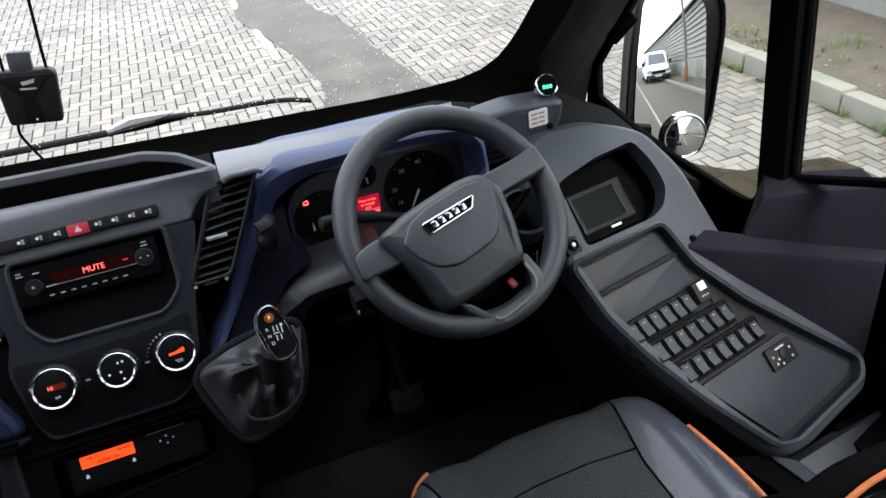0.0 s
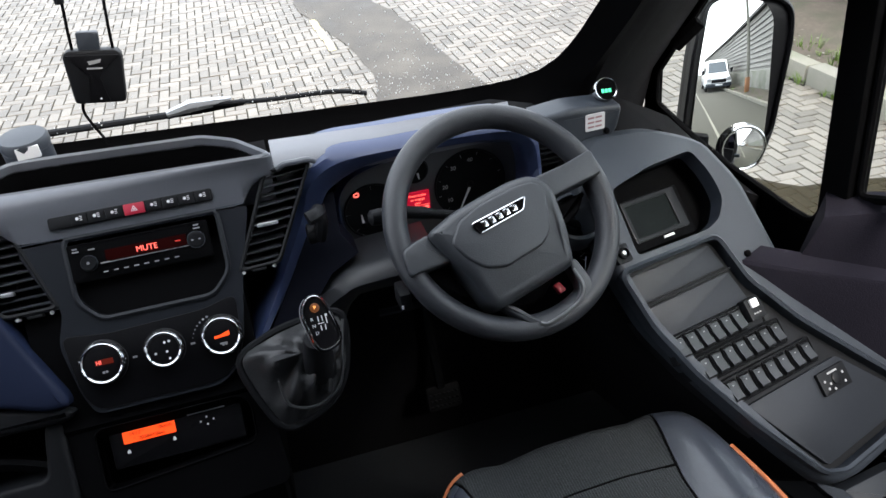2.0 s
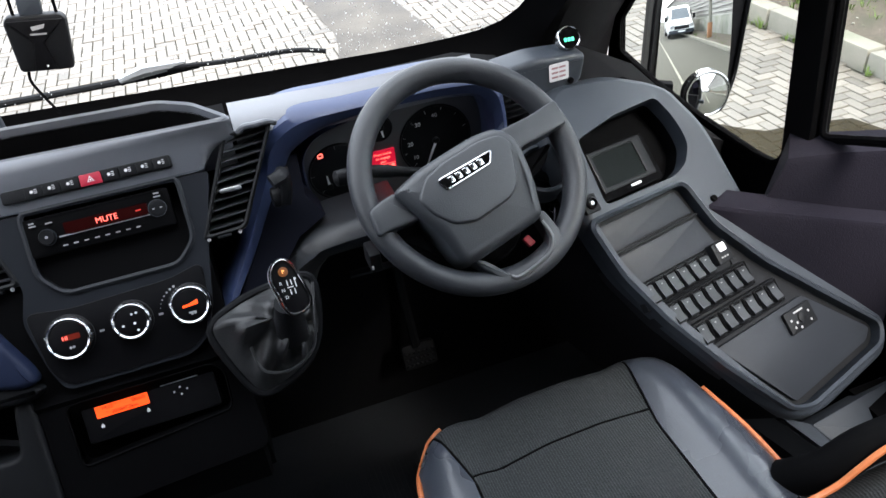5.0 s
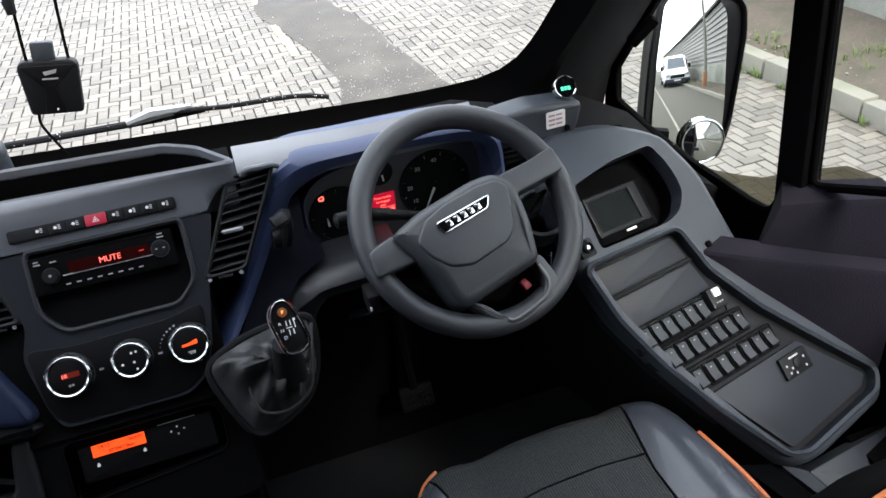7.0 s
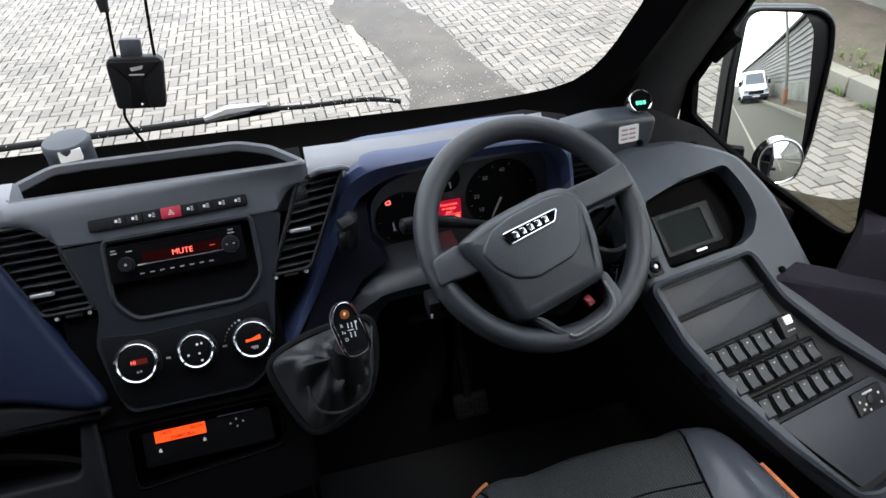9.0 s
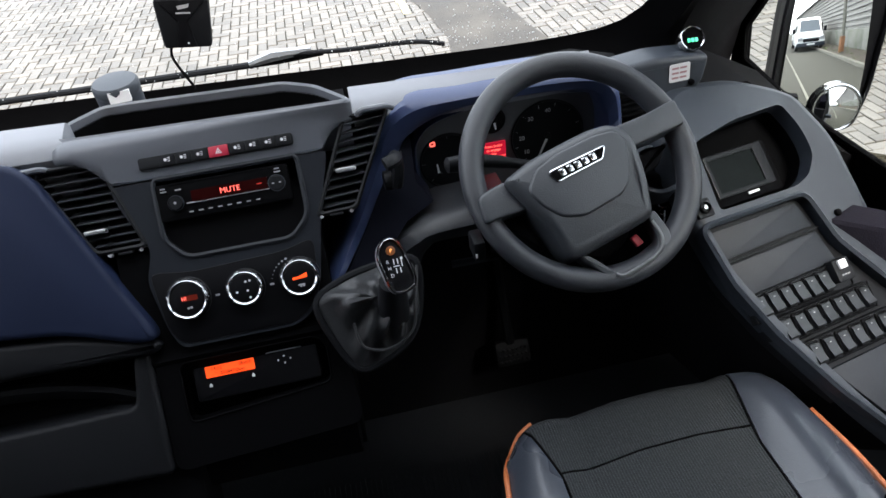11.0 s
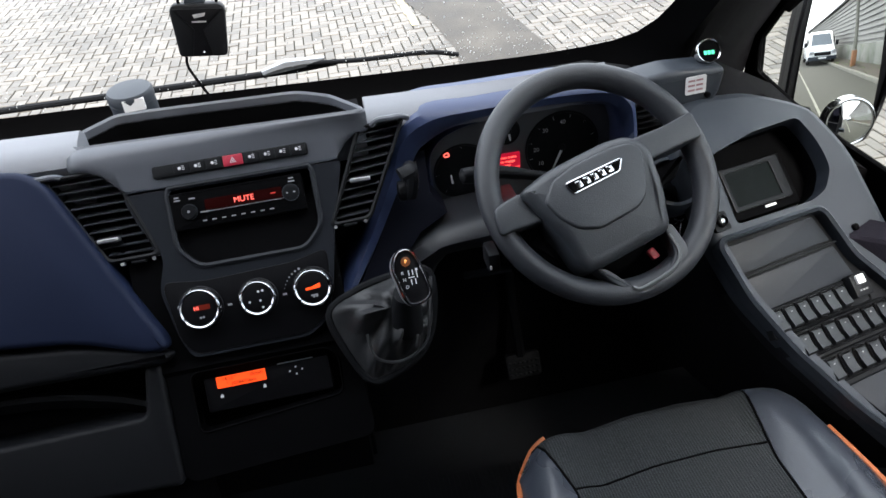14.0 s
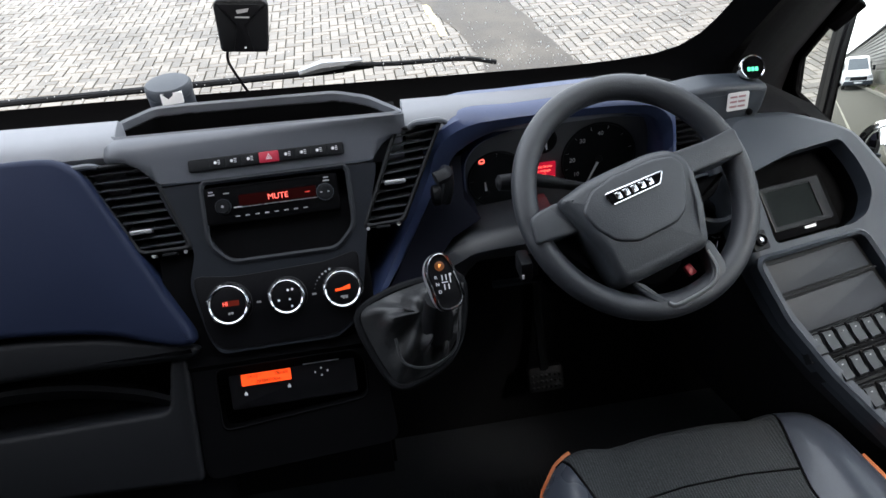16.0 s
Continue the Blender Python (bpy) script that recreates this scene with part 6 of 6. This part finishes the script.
part("spot_ring", lathe([(0.059, -0.008), (0.059, 0.004), (0.056, 0.007), (0.054, 0.004)], SP, 32), CHROME, mir)
polish(big_glass, MIR @ Matrix.Translation((0, 0, 0.012)), 1.6)
spot_glass = part("spot_glass", cap(circle(0, 0, 0.056, 28), SP @ Matrix.Translation((0, 0, 0.012)), 0.16, 16), MIRROR, mir, "round wide-angle spot mirror", smooth=180)
polish(spot_glass, SP @ Matrix.Translation((0, 0, 0.012)), 0.16)
part("bracket", tube([(1.125, 1.50, 0.36), (1.20, 1.50, 0.34), (1.30, 1.46, 0.40)], 0.018, 8), GLOSS, mir)


# ---- parked vans and pole behind ----
VANGLASS = mat("van_glass", (0.10, 0.115, 0.13), 0.15, grain=0.05, size=10)


def van(x, y, name, label, wide=1.95, high=2.35):
    v = thing(name, label, "van", "parked vans")
    M = Matrix.Translation((x, y, GROUND_Z))
    secs = []
    for yy, zt, w in ((0.0, 0.95, 0.46), (0.25, 1.08, 0.49), (0.9, 1.28, 0.5), (1.75, high - 0.1, 0.46), (2.3, high, 0.46), (5.6, high, 0.46), (5.75, high - 0.1, 0.45)):
        hw = wide * w
        secs.append([M @ Vector((sx * hw * k, -yy, z)) for sx, k, z in ((-1, 1, 0.35), (-1, 1.04, 0.7), (-1, 1.0, max(0.8, zt * 0.72)), (-1, 0.86, zt - 0.04), (-1, 0.6, zt), (1, 0.6, zt), (1, 0.86, zt - 0.04), (1, 1.0, max(0.8, zt * 0.72)), (1, 1.04, 0.7), (1, 1, 0.35))])
    part("body", loft(secs), VANWHITE, v)
    scr = [M @ Vector(p) for p in ((-0.74, -0.98, 1.34), (0.74, -0.98, 1.34), (0.66, -1.70, high - 0.22), (-0.66, -1.70, high - 0.22))]
    nrm = Vector((0, 0.72, 0.6)) * 0.05
    bm = bmesh.new()
    loft([[p + nrm * 0.2 for p in scr], [p + nrm for p in scr]], bm)
    part("windscreen", bm, VANGLASS, v)
    part("grille", box(-0.55, 0.55, -0.02, 0.03, 0.62, 0.86, 0.02, M=M), DARK, v)
    part("bumper", box(-0.95, 0.95, -0.25, 0.06, 0.30, 0.58, 0.05, M=M), PLASTIC, v)
    for sx in (-1, 1):
        part("headlight", box(sx * 0.74 - 0.16, sx * 0.74 + 0.16, -0.2, 0.02, 0.72, 0.98, 0.04, M=M), SILVER, v)
        part("door_mirror", box(sx * 1.12 - 0.1, sx * 1.12 + 0.1, -1.35, -1.22, 1.25, 1.6, 0.03, M=M), DARK, v)
        part("side_window", box(sx * 0.955 - 0.01, sx * 0.955 + 0.01, -2.4, -1.5, 1.35, 1.9, 0.005, M=M), GLOSS, v)
        for yy in (-1.0, -4.6):
            wh = part("wheel", lathe([(0.34, -0.11), (0.36, -0.05), (0.36, 0.05), (0.34, 0.11)], M @ basis((sx * 0.85, yy, 0.36), (0, 1, 0), (0, 0, 1)), 20), TYRE, v)
            part("hub_cap", lathe([(0.2, -0.12), (0.2, 0.12)], M @ basis((sx * 0.85, yy, 0.36), (0, 1, 0), (0, 0, 1)), 14), SILVER, wh)
    part("number_plate", box(-0.26, 0.26, 0.05, 0.07, 0.42, 0.53, M=M), WHITE, v)
    return v


van(3.55, -15.5, "white_van", "white panel van parked behind beside the kerb")
van(1.3, -27.0, "white_van", "white van parked further back in the yard")
pole = thing("lamp_post", "tall grey lamp post at the kerb behind", "lamp post")
part("post", tube([(4.55, -11.0, GROUND_Z), (4.55, -11.0, 3), (4.55, -11.0, 7.5)], [0.10, 0.08, 0.06], 10), KERBSTONE, pole)
part("base", box(4.43, 4.67, -11.12, -10.88, GROUND_Z, GROUND_Z + 0.9, 0.02), mat("rusty_base", (0.25, 0.12, 0.06), 0.9, grain=0.3, size=20), pole)
part("lamp_head", box(3.7, 4.4, -11.1, -10.9, 7.4, 7.5, 0.03), GREYPRINT, pole)
bm = bmesh.new()
bm.faces.new([bm.verts.new((x, y, GROUND_Z + 0.003)) for x, y in ((2.0, -1.2), (1.74, -34.0), (1.80, -34.0), (2.06, -1.2))])
tagged(finish("lane_line", bm, KERBSTONE, smooth=0), "worn white line along the yard road", "road marking", kind="structure")

# grass along kerb and verge
bm = bmesh.new()
rg = random.Random(5)


def tuft(x, y, z, n, h):
    for k in range(n):
        a, l = rg.uniform(0, 6.283), rg.uniform(0.4, 1.0) * h
        d = Vector((math.cos(a), math.sin(a), 0))
        s = Vector((-d.y, d.x, 0)) * rg.uniform(0.002, 0.004)
        p = Vector((x, y, z)) + d * rg.uniform(0, 0.03)
        m, t = p + d * l * 0.3 + Vector((0, 0, l * 0.7)), p + d * l * 0.8 + Vector((0, 0, l * 0.9))
        vs = [bm.verts.new(q) for q in (p - s, p + s, m + s * 0.7, t, m - s * 0.7)]
        bm.faces.new(vs)


for k in range(150):
    y = rg.uniform(-1.0, 9.0)
    if noise.noise((y * 1.3, 0, 0)) > -0.1:
        tuft(KERB_X - 0.02 + rg.uniform(-0.02, 0.015) - 0.03 * max(0, (y - 4) / 4), y, GROUND_Z, 14, rg.uniform(0.03, 0.09))
for k in range(520):
    y, x = rg.uniform(-1, 9), KERB_X + rg.uniform(0.16, 1.27)
    if noise.noise((x * 1.8, y * 1.1, 3)) > 0.02:
        tuft(x, y, GROUND_Z + 0.10, 12, rg.uniform(0.04, 0.13))
for k in range(250):
    tuft(KERB_X + rg.uniform(0.16, 1.27), rg.uniform(-30, -2), GROUND_Z + 0.10, 8, 0.16)
tagged(finish("grass_tufts", bm, GRASS, smooth=0), "green grass tufts along kerb and verge", "grass", kind="stuff")
bm = bmesh.new()
for k in range(900):
    c = (KERB_X + rg.uniform(0.15, 1.27), rg.uniform(-1, 8), GROUND_Z + 0.115)
    bmesh.ops.create_icosphere(bm, subdivisions=1, radius=rg.uniform(0.004, 0.014), matrix=Matrix.Translation(c) @ Matrix.Diagonal((1, 1, 0.6, 1)))
tagged(finish("verge_stones", bm, KERBSTONE), "scattered pale pebbles on the verge soil", "pebbles", kind="stuff")

# ---- herringbone paving ----
PW, PL, GAP = 0.074, 0.148, 0.0042
pavement = tagged(new("pavement"), "buff concrete block paving laid in herringbone", "paving", kind="structure")


def paver_mesh():
    bm = box(GAP, PL - GAP, GAP, PW - GAP, -0.03, 0.0, 0)
    top = [e for e in bm.edges if all(v.co.z > -0.001 for v in e.verts)]
    bmesh.ops.bevel(bm, geom=top, offset=0.003, segments=1, affect="EDGES")
    me = bpy.data.meshes.new("paver")
    bm.to_mesh(me)
    bm.free()
    me.materials.append(PAVER)
    return me


def brick_places(x0, x1, y0, y1):
    """Herringbone: one block along x and one along y at each step of the diagonal."""
    for j in range(int(y0 / PW) - 2, int(y1 / PW) + 2):
        for i in range(-80, 80):
            x, y = (j + 4 * i) * PW, j * PW
            if x0 - 0.2 < x < x1 and y0 < y < y1:
                yield x, y, 0
            x2, y2 = x + PL + PW, y - PW
            if x0 - 0.1 < x2 < x1 and y0 < y2 < y1:
                yield x2, y2, 1


mesh = paver_mesh()
src_v = [v.co.copy() for v in mesh.vertices]
src_f = [tuple(p.vertices) for p in mesh.polygons]
rg = random.Random(21)
verts, faces, singles = [], [], 0
for x, y, turn in brick_places(-4.6, KERB_X - 0.02, 0.6, 15.0):
    if x < 1.2 and y < 3.0:
        continue
    dz = rg.uniform(-0.003, 0.003)
    m = Matrix.Translation((x, y, GROUND_Z + dz)) @ (Matrix.Rotation(radians(90), 4, "Z") if turn else I4)
    if 2.2 < x < KERB_X - 0.3 and 1.6 < y < 4.8 and singles < 300 and (x + y) > 5.0:
        ob = new("paver", mesh)
        ob.parent = pavement
        ob.matrix_basis = m
        singles += 1
        continue
    k = len(verts)
    verts += [m @ v for v in src_v]
    faces += [tuple(i + k for i in f) for f in src_f]
me = bpy.data.meshes.new("paver_field")
me.from_pydata(verts, [], faces)
me.materials.append(PAVER)
field = new("paver_field", me)
field.parent = pavement
field["kind"] = "stuff"
